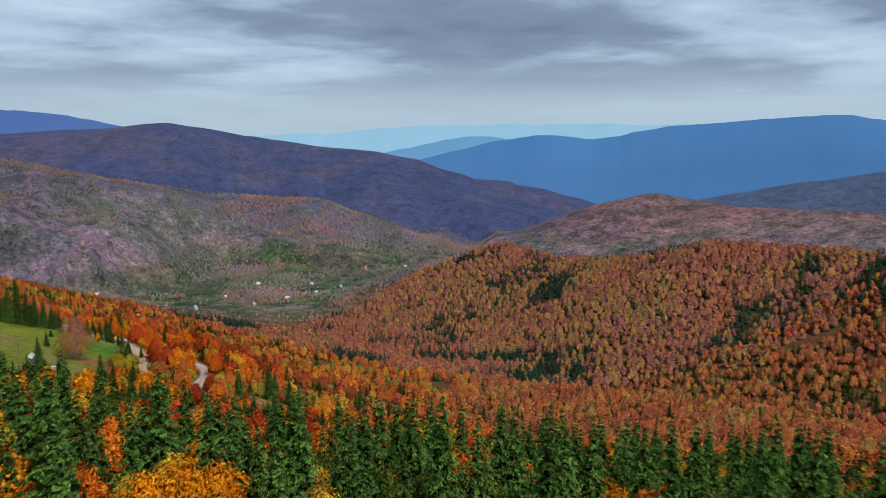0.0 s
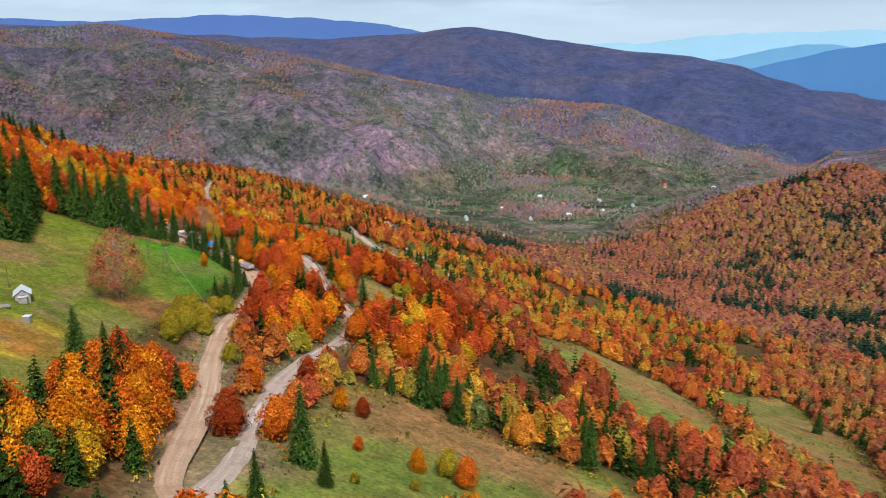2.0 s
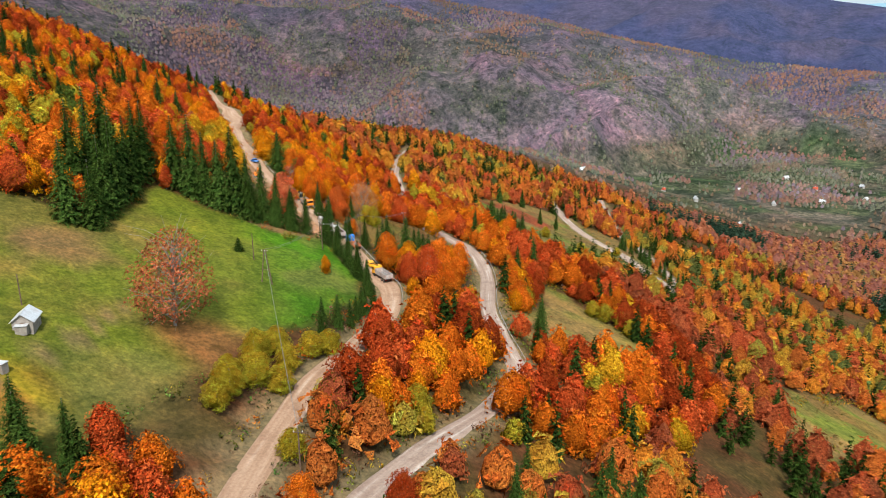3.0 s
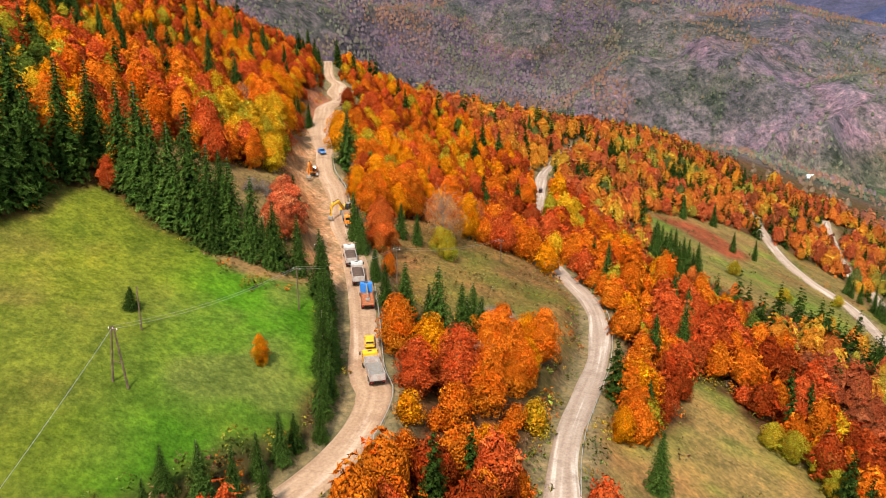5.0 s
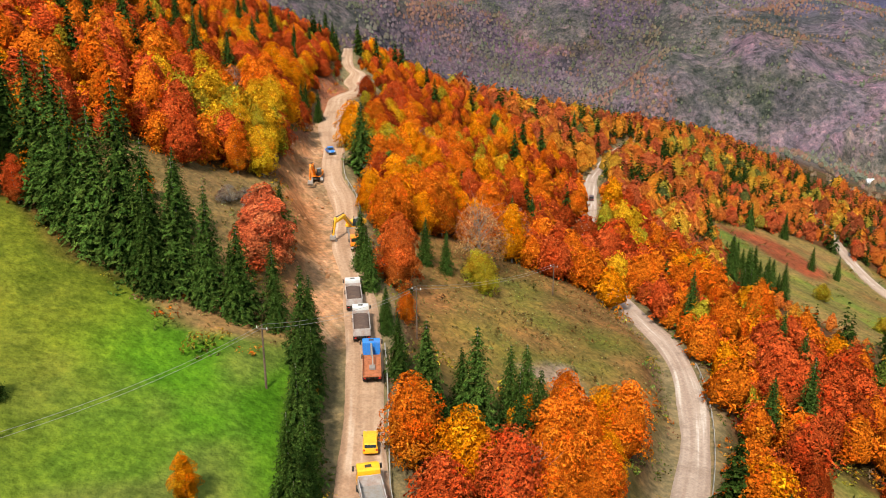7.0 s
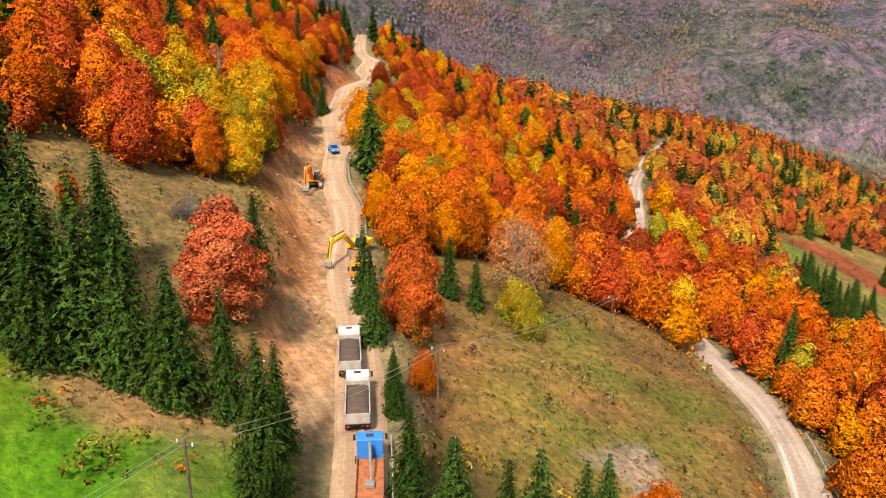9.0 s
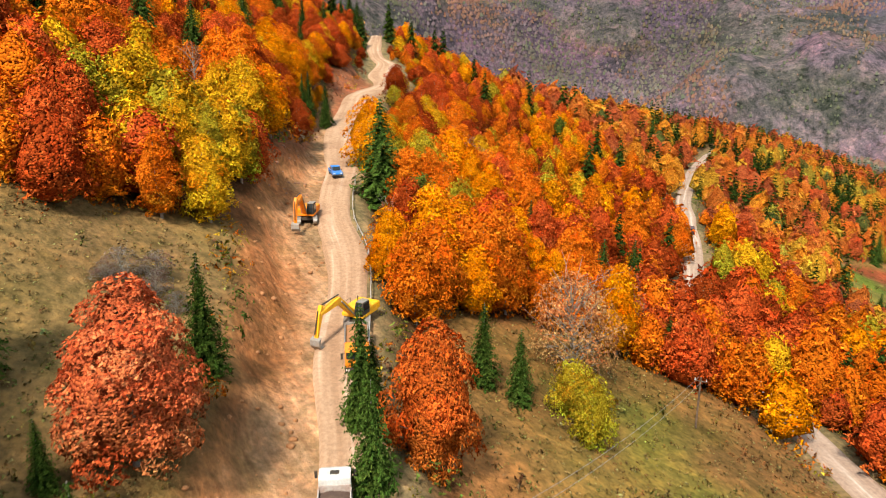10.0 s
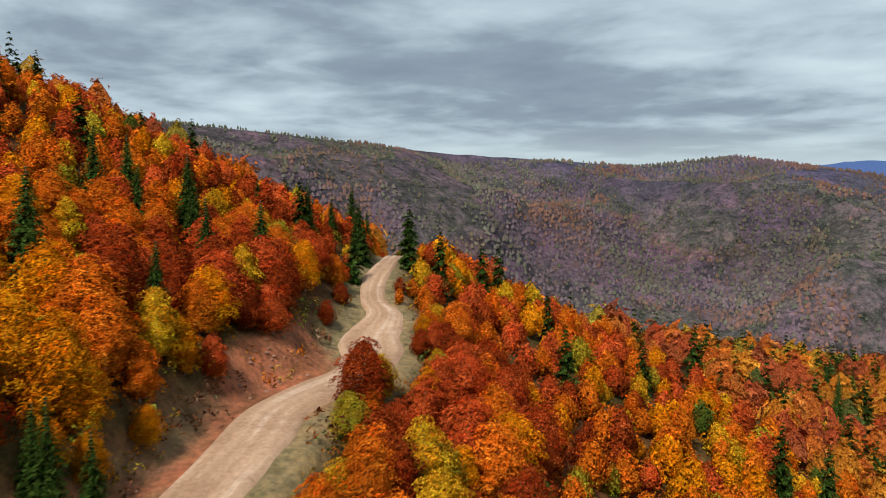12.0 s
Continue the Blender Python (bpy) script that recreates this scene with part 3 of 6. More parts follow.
def build_road(name, road, mat, label):
    p = road.line
    side = np.gradient(p, axis=0)
    side = np.stack([side[:, 1], -side[:, 0]], -1) / np.linalg.norm(side, axis=1)[:, None]
    across = np.array([-1.25, -1.0, -0.72, -0.4, 0, 0.4, 0.72, 1.0, 1.25])
    drop = np.array([-0.9, -0.02, 0.02, -0.04, 0.06, -0.04, 0.02, -0.02, -0.9])
    n, m = len(p), len(across)
    wide = road.half * (1 + 0.13 * wave(np.arange(n) * 2.0, np.zeros(n), 14, 3))
    if road.wider:
        wide = wide * (1 + (0.6 + 0.35 * wave(p[:, 0], p[:, 1], 13, 13)) * step(-312, -332, p[:, 0]) * step(-412, -385, p[:, 0])) * (1 - 0.2 * step(-395, -430, p[:, 0]))
    xy = p[:, None] + side[:, None] * (wide[:, None] * across)[..., None]
    z = road.z[:, None] + 0.1 + drop + 0.05 * rough(xy[..., 0], xy[..., 1], 2.5, 91, 2)
    verts = np.c_[xy.reshape(-1, 2), z.ravel()]
    along = np.cumsum(np.r_[0, np.linalg.norm(np.diff(p, axis=0), axis=1)])
    uv = np.stack([np.tile(across, n) * 0.5 + 0.5, np.repeat(along, m) * 1.0, np.zeros(n * m)], -1)
    me = mesh_of(name, verts, grid_faces(n, m), [mat], True)
    a = me.attributes.new("along", "FLOAT_VECTOR", "POINT")
    a.data.foreach_set("vector", uv.astype(np.float32).ravel())
    tagged(new(name, me), label, "road", kind="structure")


build_road("road", ROADS[0], DIRT_ROAD, "pale brown rutted dirt road climbing along the slope")
build_road("road", ROADS[1], GRAVEL_ROAD, "grey-brown worn gravel road winding below the dirt road")
build_road("road", ROADS[2], GRAVEL_ROAD, "narrow grey valley road between clearings")


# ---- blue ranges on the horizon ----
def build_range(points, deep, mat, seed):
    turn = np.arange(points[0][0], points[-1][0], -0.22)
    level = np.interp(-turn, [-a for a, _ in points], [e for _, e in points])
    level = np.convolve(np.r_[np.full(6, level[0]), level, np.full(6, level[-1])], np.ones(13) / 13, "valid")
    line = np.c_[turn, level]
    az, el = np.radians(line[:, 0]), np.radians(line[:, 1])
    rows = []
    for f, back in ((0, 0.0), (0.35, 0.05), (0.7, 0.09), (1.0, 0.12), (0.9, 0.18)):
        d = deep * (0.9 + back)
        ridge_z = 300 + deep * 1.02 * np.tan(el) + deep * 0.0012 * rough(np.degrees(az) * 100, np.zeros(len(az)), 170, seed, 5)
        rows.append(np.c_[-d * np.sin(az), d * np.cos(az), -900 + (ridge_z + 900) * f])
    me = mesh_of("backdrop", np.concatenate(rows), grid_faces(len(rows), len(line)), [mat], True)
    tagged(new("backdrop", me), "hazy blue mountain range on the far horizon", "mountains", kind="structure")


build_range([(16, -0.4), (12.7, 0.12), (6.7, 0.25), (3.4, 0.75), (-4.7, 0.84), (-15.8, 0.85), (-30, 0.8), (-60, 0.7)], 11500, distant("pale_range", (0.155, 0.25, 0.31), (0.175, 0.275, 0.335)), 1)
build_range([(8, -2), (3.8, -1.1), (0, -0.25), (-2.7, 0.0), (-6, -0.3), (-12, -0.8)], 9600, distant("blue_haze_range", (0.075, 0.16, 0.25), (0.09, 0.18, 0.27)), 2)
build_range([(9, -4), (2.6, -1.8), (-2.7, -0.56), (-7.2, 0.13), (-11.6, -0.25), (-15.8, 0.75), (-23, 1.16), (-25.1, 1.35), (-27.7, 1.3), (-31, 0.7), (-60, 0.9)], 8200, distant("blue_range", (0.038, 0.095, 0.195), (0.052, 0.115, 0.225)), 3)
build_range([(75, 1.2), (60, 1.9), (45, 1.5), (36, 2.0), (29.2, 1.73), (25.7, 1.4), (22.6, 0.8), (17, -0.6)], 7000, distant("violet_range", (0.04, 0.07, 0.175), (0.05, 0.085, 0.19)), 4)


# ---- trees ----
RNG = np.random.default_rng(7)


def sprays(rng, centres, normals, size, stretch=0.62):
    """Leaf sprays: pointed three-cornered blades about the centres."""
    n = len(centres)
    normals = normals / np.linalg.norm(normals, axis=1)[:, None]
    t = np.cross(normals, rng.normal(size=(n, 3)))
    t /= np.linalg.norm(t, axis=1)[:, None]
    b = np.cross(normals, t)
    s = (size * rng.uniform(0.6, 1.4, n))[:, None]
    droop = normals * s * rng.uniform(-0.3, 0.3, n)[:, None]
    v = np.stack([centres - t * s * 0.8 - b * s * stretch * rng.uniform(0.6, 1.3, (n, 1)), centres - t * s * 0.8 + b * s * stretch * rng.uniform(0.6, 1.3, (n, 1)),
                  centres + t * s * 1.3 + droop], 1)
    return v.reshape(-1, 3)


def tube(points, radii, sides=5):
    """A tapered limb along the points, as quads."""
    p, verts = np.array(points, float), []
    for i, (c, r) in enumerate(zip(p, radii)):
        d = p[min(i + 1, len(p) - 1)] - p[max(i - 1, 0)]
        d /= np.linalg.norm(d) + 1e-9
        u = np.cross(d, (0.31, 0.95, 0.1))
        u /= np.linalg.norm(u)
        w = np.cross(d, u)
        for k in range(sides):
            a = 2 * math.pi * k / sides
            verts.append(c + r * (math.cos(a) * u + math.sin(a) * w))
    return np.array(verts), grid_faces(len(p), sides, True)


def joined(pieces):
    verts, faces, base = [], [], 0
    for v, f in pieces:
        verts.append(v)
        faces.append(f + base)
        base += len(v)
    return np.concatenate(verts), np.concatenate(faces)


def ball(level):
    bm = bmesh.new()
    bmesh.ops.create_icosphere(bm, subdivisions=level, radius=1)
    v, f = np.array([p.co[:] for p in bm.verts]), np.array([[p.index for p in q.verts] for q in bm.faces])
    bm.free()
    return v, f


BALLS = {1: ball(1), 2: ball(2)}


def outward_faces(leaves, normal):
    """The faces of leaf sprays, each with its front outwards."""
    faces, blade = np.arange(len(leaves)).reshape(-1, 3), leaves.reshape(-1, 3, 3)
    inward = (np.cross(blade[:, 1] - blade[:, 0], blade[:, 2] - blade[:, 0]) * normal[::3]).sum(1) < 0
    faces[inward] = faces[inward][:, ::-1]
    return faces


def girth(f):
    """How wide a crown is at a fraction of its height."""
    return np.minimum(1.0, (f + 0.3) * 1.75) * (1.0 - np.clip(f, 0, 1) ** 2.2) ** 0.62


def broadleaf(rng, height, width, count, leaf, lobes=40, level=2, low=0.05, limbs=9, bare=0.0):
    """Crown and wood of a broad-leaved tree: a lumpy mass of leaves under tiers of leaf sprays. Returns corners, faces, shades, normals, wood."""
    z0, golden = low * height, 2.39996
    f = (np.arange(lobes) + rng.uniform(0.1, 0.9, lobes)) / lobes
    prof = girth(f) + 0.05
    ang = np.arange(lobes) * golden + rng.uniform(0, 1.2, lobes)
    lean = rng.normal(0, 0.04 * height, 2)
    reach = width / 2 * prof * rng.uniform(0.5, 0.88, lobes)
    centre = np.stack([reach * np.cos(ang) + lean[0] * f, reach * np.sin(ang) + lean[1] * f, z0 + (height - z0) * (0.04 + 0.9 * f)], 1)
    lobe_r = width * rng.uniform(0.13, 0.23, lobes) * (0.5 + 0.6 * prof) * (1.0 if lobes > 20 else 1.25)
    pick = rng.choice(lobes, count, p=lobe_r ** 2 / (lobe_r ** 2).sum())
    out = np.stack([np.cos(ang), np.sin(ang), 0.5 * f], 1)
    way = rng.normal(size=(count, 3)) + (0, 0, 0.5) + 0.5 * out[pick]
    way /= np.linalg.norm(way, axis=1)[:, None]
    c = centre[pick] + way * (lobe_r[pick] * rng.uniform(0.5, 1.08, count) ** 0.5)[:, None] * (1, 1, 0.55)
    aside = c - centre[pick]
    c[:, 2] -= 0.3 * (aside * out[pick] * (1, 1, 0)).sum(1) + 0.12 * (aside[:, :2] ** 2).sum(1) / lobe_r[pick]
    leaves = sprays(rng, c, way * 0.5 + out[pick] * 0.4 + (0, 0, 0.4) + rng.normal(0, 0.4, (count, 3)), leaf)
    tone = rng.uniform(0.76, 1.24, (lobes, 1)) * np.clip(1 + rng.normal(0, 1, (lobes, 1)) * (0.0, 0.15, 0.18), 0.55, 1.6)
    tint = tone[pick] * rng.uniform(0.78, 1.25, (count, 1)) * np.clip(1 + rng.normal(0, 1, (count, 1)) * (0.04, 0.16, 0.2), 0.5, 1.7)
    dome = np.stack([c[:, 0] - lean[0] * c[:, 2] / height, c[:, 1] - lean[1] * c[:, 2] / height, (c[:, 2] - 0.35 * height) * 0.8], 1) * (2 / width)
    normal = dome * 0.75 + way * 0.75 + (0, 0, 0.12) + rng.normal(0, 0.22, (count, 3))
    verts, shade, normal = leaves, np.repeat(tint, 3, 0), np.repeat(normal, 3, 0)
    faces = outward_faces(leaves, normal)
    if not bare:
        # the inner mass of leaves, coloured darker to deepen the shade in the gaps
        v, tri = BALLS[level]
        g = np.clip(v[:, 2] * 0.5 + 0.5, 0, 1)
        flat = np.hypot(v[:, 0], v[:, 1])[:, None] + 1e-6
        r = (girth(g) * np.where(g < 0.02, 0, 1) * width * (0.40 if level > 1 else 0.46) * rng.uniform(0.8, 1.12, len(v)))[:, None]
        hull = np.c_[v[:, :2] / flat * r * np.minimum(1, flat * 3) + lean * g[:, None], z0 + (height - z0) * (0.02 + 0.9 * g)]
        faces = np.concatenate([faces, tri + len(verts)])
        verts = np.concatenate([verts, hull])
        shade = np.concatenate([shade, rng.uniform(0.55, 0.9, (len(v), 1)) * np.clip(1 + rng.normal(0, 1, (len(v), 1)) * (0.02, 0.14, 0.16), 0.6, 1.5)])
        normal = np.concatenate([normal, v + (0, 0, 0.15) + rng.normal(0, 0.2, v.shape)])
    # the lower leaves turn last
    late = np.clip(0.45 - verts[:, 2] / height, 0, 1)[:, None]
    shade = shade * (1 + late * (-0.4, 0.4, 0.2))
    top = np.array((lean[0], lean[1], 0.93 * height))
    wood = [tube([(0, 0, -0.6), (0, 0, 0.12 * height), top * 0.55 + rng.normal(0, 0.1, 3), top], np.array((0.019, 0.014, 0.008, 0.0015)) * height, 6)]
    for k in np.linspace(0, lobes - 2, limbs).astype(int):
        tip = centre[k]
        start = top * max(0.06, (tip[2] / height - 0.16))
        wood.append(tube([start, (start + tip) / 2 + (0, 0, 0.15), tip], np.array((0.0065, 0.004, 0.001)) * height, 4))
        for _ in range(2 if bare else 0):
            e = tip + rng.normal(0, 1, 3) * width * 0.14 + (0, 0, 0.5)
            wood.append(tube([tip * 0.7 + start * 0.3, (tip + e) / 2, e], np.array((0.003, 0.002, 0.0008)) * height, 3))
    return verts, faces, shade, normal / np.linalg.norm(normal, axis=1)[:, None], joined(wood)


def spruce(rng, height, width, whorls=18, arms=8, blades=4, fat=1.0):
    """Needle sprays and trunk of a spruce: whorls of drooping boughs."""
    cs, ns, ss, sh = [], [], [], []
    for i in range(whorls):
        f = (i + 0.35) / whorls
        reach = width / 2 * (1 - f) ** 0.74 * (0.75 + 0.25 * min(1, f * 6)) + 0.12
        for k in range(max(4, int(arms * (1 - 0.5 * f)))):
            a = 2.39996 * (i * 7 + k) + rng.uniform(0, 0.5) + k * 6.2832 / arms
            l = reach * rng.uniform(0.72, 1.15)
            out = np.array((math.cos(a), math.sin(a), 0))
            for j in range(blades):
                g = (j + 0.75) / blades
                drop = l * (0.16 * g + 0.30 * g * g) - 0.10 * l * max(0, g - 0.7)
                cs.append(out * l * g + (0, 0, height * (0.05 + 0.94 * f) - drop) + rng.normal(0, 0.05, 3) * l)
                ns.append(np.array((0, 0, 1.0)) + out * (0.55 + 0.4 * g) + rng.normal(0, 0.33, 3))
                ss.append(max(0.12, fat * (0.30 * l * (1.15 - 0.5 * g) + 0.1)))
                # boughs darken towards the trunk: inner shade put into the needle colour
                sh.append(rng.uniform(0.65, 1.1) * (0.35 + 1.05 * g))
    cs, ns, ss, sh = np.array(cs), np.array(ns), np.array(ss), np.array(sh)
    leaves = sprays(rng, cs, ns, ss, 0.5)
    outward = np.c_[cs[:, :2], np.zeros(len(cs))]
    outward /= np.linalg.norm(outward, axis=1)[:, None] + 1e-6
    normal = outward * 0.75 + (0, 0, 0.6) + rng.normal(0, 0.25, cs.shape)
    normal = np.repeat(normal / np.linalg.norm(normal, axis=1)[:, None], 3, 0)
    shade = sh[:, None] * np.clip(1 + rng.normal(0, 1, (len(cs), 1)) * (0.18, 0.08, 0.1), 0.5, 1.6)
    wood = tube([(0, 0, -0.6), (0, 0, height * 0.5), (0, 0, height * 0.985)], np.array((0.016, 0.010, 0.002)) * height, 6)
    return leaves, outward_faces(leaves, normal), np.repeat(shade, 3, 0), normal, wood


COLOURS = {
    "red": (0.56, 0.085, 0.02), "rust": (0.34, 0.05, 0.011), "orange": (0.69, 0.152, 0.011), "gold": (0.74, 0.235, 0.006),
    "yellow": (0.66, 0.33, 0.014), "olive": (0.40, 0.295, 0.022), "green": (0.1, 0.13, 0.02), "bare": (0.32, 0.112, 0.06),
}
NEEDLES = (0.040, 0.074, 0.014)
WORDS = {"red": "red-leaved", "rust": "rust-brown", "orange": "bright orange", "gold": "golden-orange", "yellow": "yellow", "olive": "yellow-green",
         "green": "still green", "bare": "half-bare reddish"}


# stands of one colour: centre, radius, and how far they lean to red (minus) or to yellow and green (plus)
STANDS = [(-294, 456, 11, 0.72), (-303, 450, 9, 0.6), (-330, 463, 10, 0.05), (-345, 480, 13, -0.5), (-292, 434, 26, -0.42), (-318, 447, 16, -0.35), (-352, 492, 10, 0.35), (-330, 440, 14, -0.3),
          (-182, 448, 32, 0.34), (-134, 505, 14, -0.7), (-150, 500, 14, -0.35), (-120, 480, 16, -0.2), (-300, 495, 9, 0.1), (-312, 520, 14, 0.35), (-272, 500, 8, -0.2), (-262, 540, 26, 0.0), (-195, 540, 18, -0.5), (-178, 508, 14, -0.3), (-215, 562, 14, -0.15), (-120, 312, 34, -0.02), (-144, 404, 20, 0.1), (-120, 414, 16, -0.3)]


def kind_at(x, y, rng):
    """Which autumn colour a tree has: it goes by stands, with strays."""
    v = 0.5 * float(rough(np.array(x), np.array(y), 55, 33, 2)) + rng.normal(-0.06, 0.5)
    for cx, cy, r, pull in STANDS:
        if math.hypot(x - cx, y - cy) < r:
            v = v * 0.55 + pull
            break
    else:
        if x < -325 and y < 500 - 0.65 * (x + 340):
            v = v * 1.2 - 0.34
        elif x < -290:
            v = v * 1.35 + 0.14
        elif y > 560:
            v = v * 1.5 + 0.3
        elif x > -170:
            v = v * 1.35 + 0.12
    for limit, name in ((-0.75, "rust"), (-0.28, "red"), (0.3, "orange"), (0.66, "gold"), (1.02, "yellow"), (1.45, "olive")):
        if v < limit:
            return name
    return "green"


def thing(name, x, y, turn=0.0, label="", category="", group="", z=None, sink=0.0):
    """An Empty at the foot of a thing that stands on the ground."""
    e = new(name)
    z = ground_at(x, y) if z is None else z
    e.matrix_basis = Matrix.Translation((x * K, y * K, (z - sink) * K)) @ Matrix.Rotation(turn, 4, "Z")
    e.empty_display_size = 0.2
    return tagged(e, label, category, group)


def child(name, mesh, parent):
    o = new(name, mesh)
    o.parent = parent
    return o


BROAD, SPRUCES, SAPLINGS = [], [], []
def tree_meshes(verts, faces, shade, normals, wood, mat):
    return mesh_of("crown", verts, faces, [mat], True, shade, normals=normals), mesh_of("trunk", *wood, [BARK], True)


for i in range(7):
    r = np.random.default_rng(100 + i)
    h, w = 13.5 * r.uniform(0.9, 1.1), 8.6 * r.uniform(0.85, 1.15)
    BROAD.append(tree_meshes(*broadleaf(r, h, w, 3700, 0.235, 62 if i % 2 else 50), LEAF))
for i in range(2):
    r = np.random.default_rng(200 + i)
    SAPLINGS.append(tree_meshes(*broadleaf(r, 12.5, 9.0, 1500, 0.24, 46, 2, 0.12, 40, 1.0), LEAF))
r = np.random.default_rng(290)
FINE = tree_meshes(*broadleaf(np.random.default_rng(291), 13.5, 8.8, 9500, 0.19, 52), LEAF)
LONE = tree_meshes(*broadleaf(r, 16.5, 13.0, 4200, 0.24, 80, 2, 0.14, 60, 1.0), LEAF)
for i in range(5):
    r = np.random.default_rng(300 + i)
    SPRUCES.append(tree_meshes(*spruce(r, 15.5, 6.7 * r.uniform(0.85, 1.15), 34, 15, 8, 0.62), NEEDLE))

TAKEN = []


def plant(name, protos, x, y, size, colour, label, category, group, rng, slim=1.0):
    e = thing(name, x, y, rng.uniform(0, 6.28), label, category, group, sink=0.25)
    e.matrix_basis = e.matrix_basis @ Matrix.Diagonal((size * slim, size * slim, size, 1))
    crown, trunk = protos[rng.integers(len(protos))]
    child("trunk", trunk, e)
    c = child("crown", crown, e)
    c.color = (*(np.array(colour) * rng.uniform(0.88, 1.12)), 1)
    TAKEN.append((x, y, 2.6 * size))
    return e


def plant_spruce(x, y, size, group="spruces on the slope", where="on the slope"):
    g = np.random.default_rng(int(abs(x * 31 + y * 17)))
    plant("spruce_tree", SPRUCES, x, y, size * g.uniform(0.9, 1.1), np.array(NEEDLES) * g.uniform(0.9, 1.4), f"dark green spruce tree standing {where}", "conifer", group, g, g.uniform(0.85, 1.1))


def plant_broad(x, y, size, kind, where="in the autumn wood", group="autumn broadleaf trees"):
    g = np.random.default_rng(int(abs(x * 37 + y * 13)))
    plant("broadleaf_tree", SAPLINGS if kind == "bare" else BROAD, x, y, size, COLOURS[kind], f"{WORDS[kind]} broadleaf tree {where}", "tree", group, g, (1.45 if kind == "olive" and size < 0.55 else g.uniform(0.9, 1.12) * (1.2 if x < -330 else 1.0)))


# spruces round the meadow
for x, y, s in [(-243, 388, 1.15), (-249, 395, 1.1), (-237, 384, 1.1), (-252, 386, 1.2), (-258, 394, 1.15), (-246, 378, 1.1), (-263, 409, 1.0), (-256, 402, 1.1),
                (-252, 412, 1.05), (-246, 414, 1.05), (-241, 415, 1.1), (-237, 417, 1.0), (-234, 420, 1.15), (-230, 422, 1.0), (-227, 425, 0.95), (-224, 428, 0.85),
                (-221, 431, 0.7), (-219, 435, 0.55), (-214, 438, 0.5), (-227, 366, 0.9), (-224, 371, 0.8), (-232, 378, 1.0)]:
    plant_spruce(x, y, s * 1.45, "spruces round the meadow", "at the edge of the green meadow")
for x, y, s in [(-209, 434.8, 0.86), (-204.5, 434, 0.62), (-201, 431.2, 0.84), (-196, 429.8, 0.58), (-192.5, 427, 0.82), (-188, 425.8, 0.66), (-184.5, 422.6, 0.8), (-180, 421.2, 0.56), (-176.5, 418, 0.72), (-172, 415.4, 0.5),
                (-166, 392, 0.5), (-165, 396, 0.55), (-165, 400, 0.5), (-167, 404, 0.45), (-169, 408, 0.5), (-160, 402, 0.45), (-171, 411, 0.4), (-163, 389, 0.4),
                (-195, 374, 0.5)]:
    plant_spruce(x, y, s, "young spruces by the road", "between meadow and dirt road")
plant("pine_tree", SPRUCES, -206, 399.8, 0.27, np.array(NEEDLES) * 0.8, "small round dark pine alone on the meadow", "conifer", "", np.random.default_rng(3), 1.9)
# spruces between the two roads and on the open slope
for x, y, s in [(-231.8, 456.6, 0.5), (-240.3, 459.6, 0.6), (-217, 451.5, 0.4), (-220, 453, 0.35), (-192.6, 443.2, 0.9), (-189.8, 448.5, 0.95), (-193.8, 456.8, 0.82), (-195, 460.5, 0.7),
                (-197, 446, 0.75), (-186, 452, 0.85), (-198, 452, 0.6), (-188, 457, 0.75), (-201.5, 448.5, 0.55), (-205, 446.5, 0.55), (-263, 523, 0.42), (-260, 521, 0.45), (-250, 479, 0.55), (-247, 482, 0.5), (-226, 533, 0.8), (-191, 512, 0.6), (-154, 469, 0.62), (-276, 616, 0.8), (-267, 613, 0.85),
                (-261, 614, 0.8), (-260, 622, 0.75), (-270, 608, 0.8), (-201, 537, 0.8), (-189, 520, 0.85), (-208, 540, 0.75), (-339, 744, 0.7), (-345, 724, 0.7),
                (-270, 766, 0.6), (-266, 763, 0.5), (-260, 760, 0.6), (-251, 756, 0.65), (-246, 750, 0.5), (-240, 745, 0.6), (-227, 733, 0.6), (-222, 728, 0.65), (-214, 719, 0.5), (-201, 705, 0.6), (-206, 711, 0.55), (-304, 712, 0.55), (-297, 721, 0.6), (-250, 586, 0.6), (-252, 592, 0.65), (-254, 598, 0.6), (-256, 605, 0.65)]:
    plant_spruce(x, y, s * 1.25, "spruces between the roads", "between the two roads")
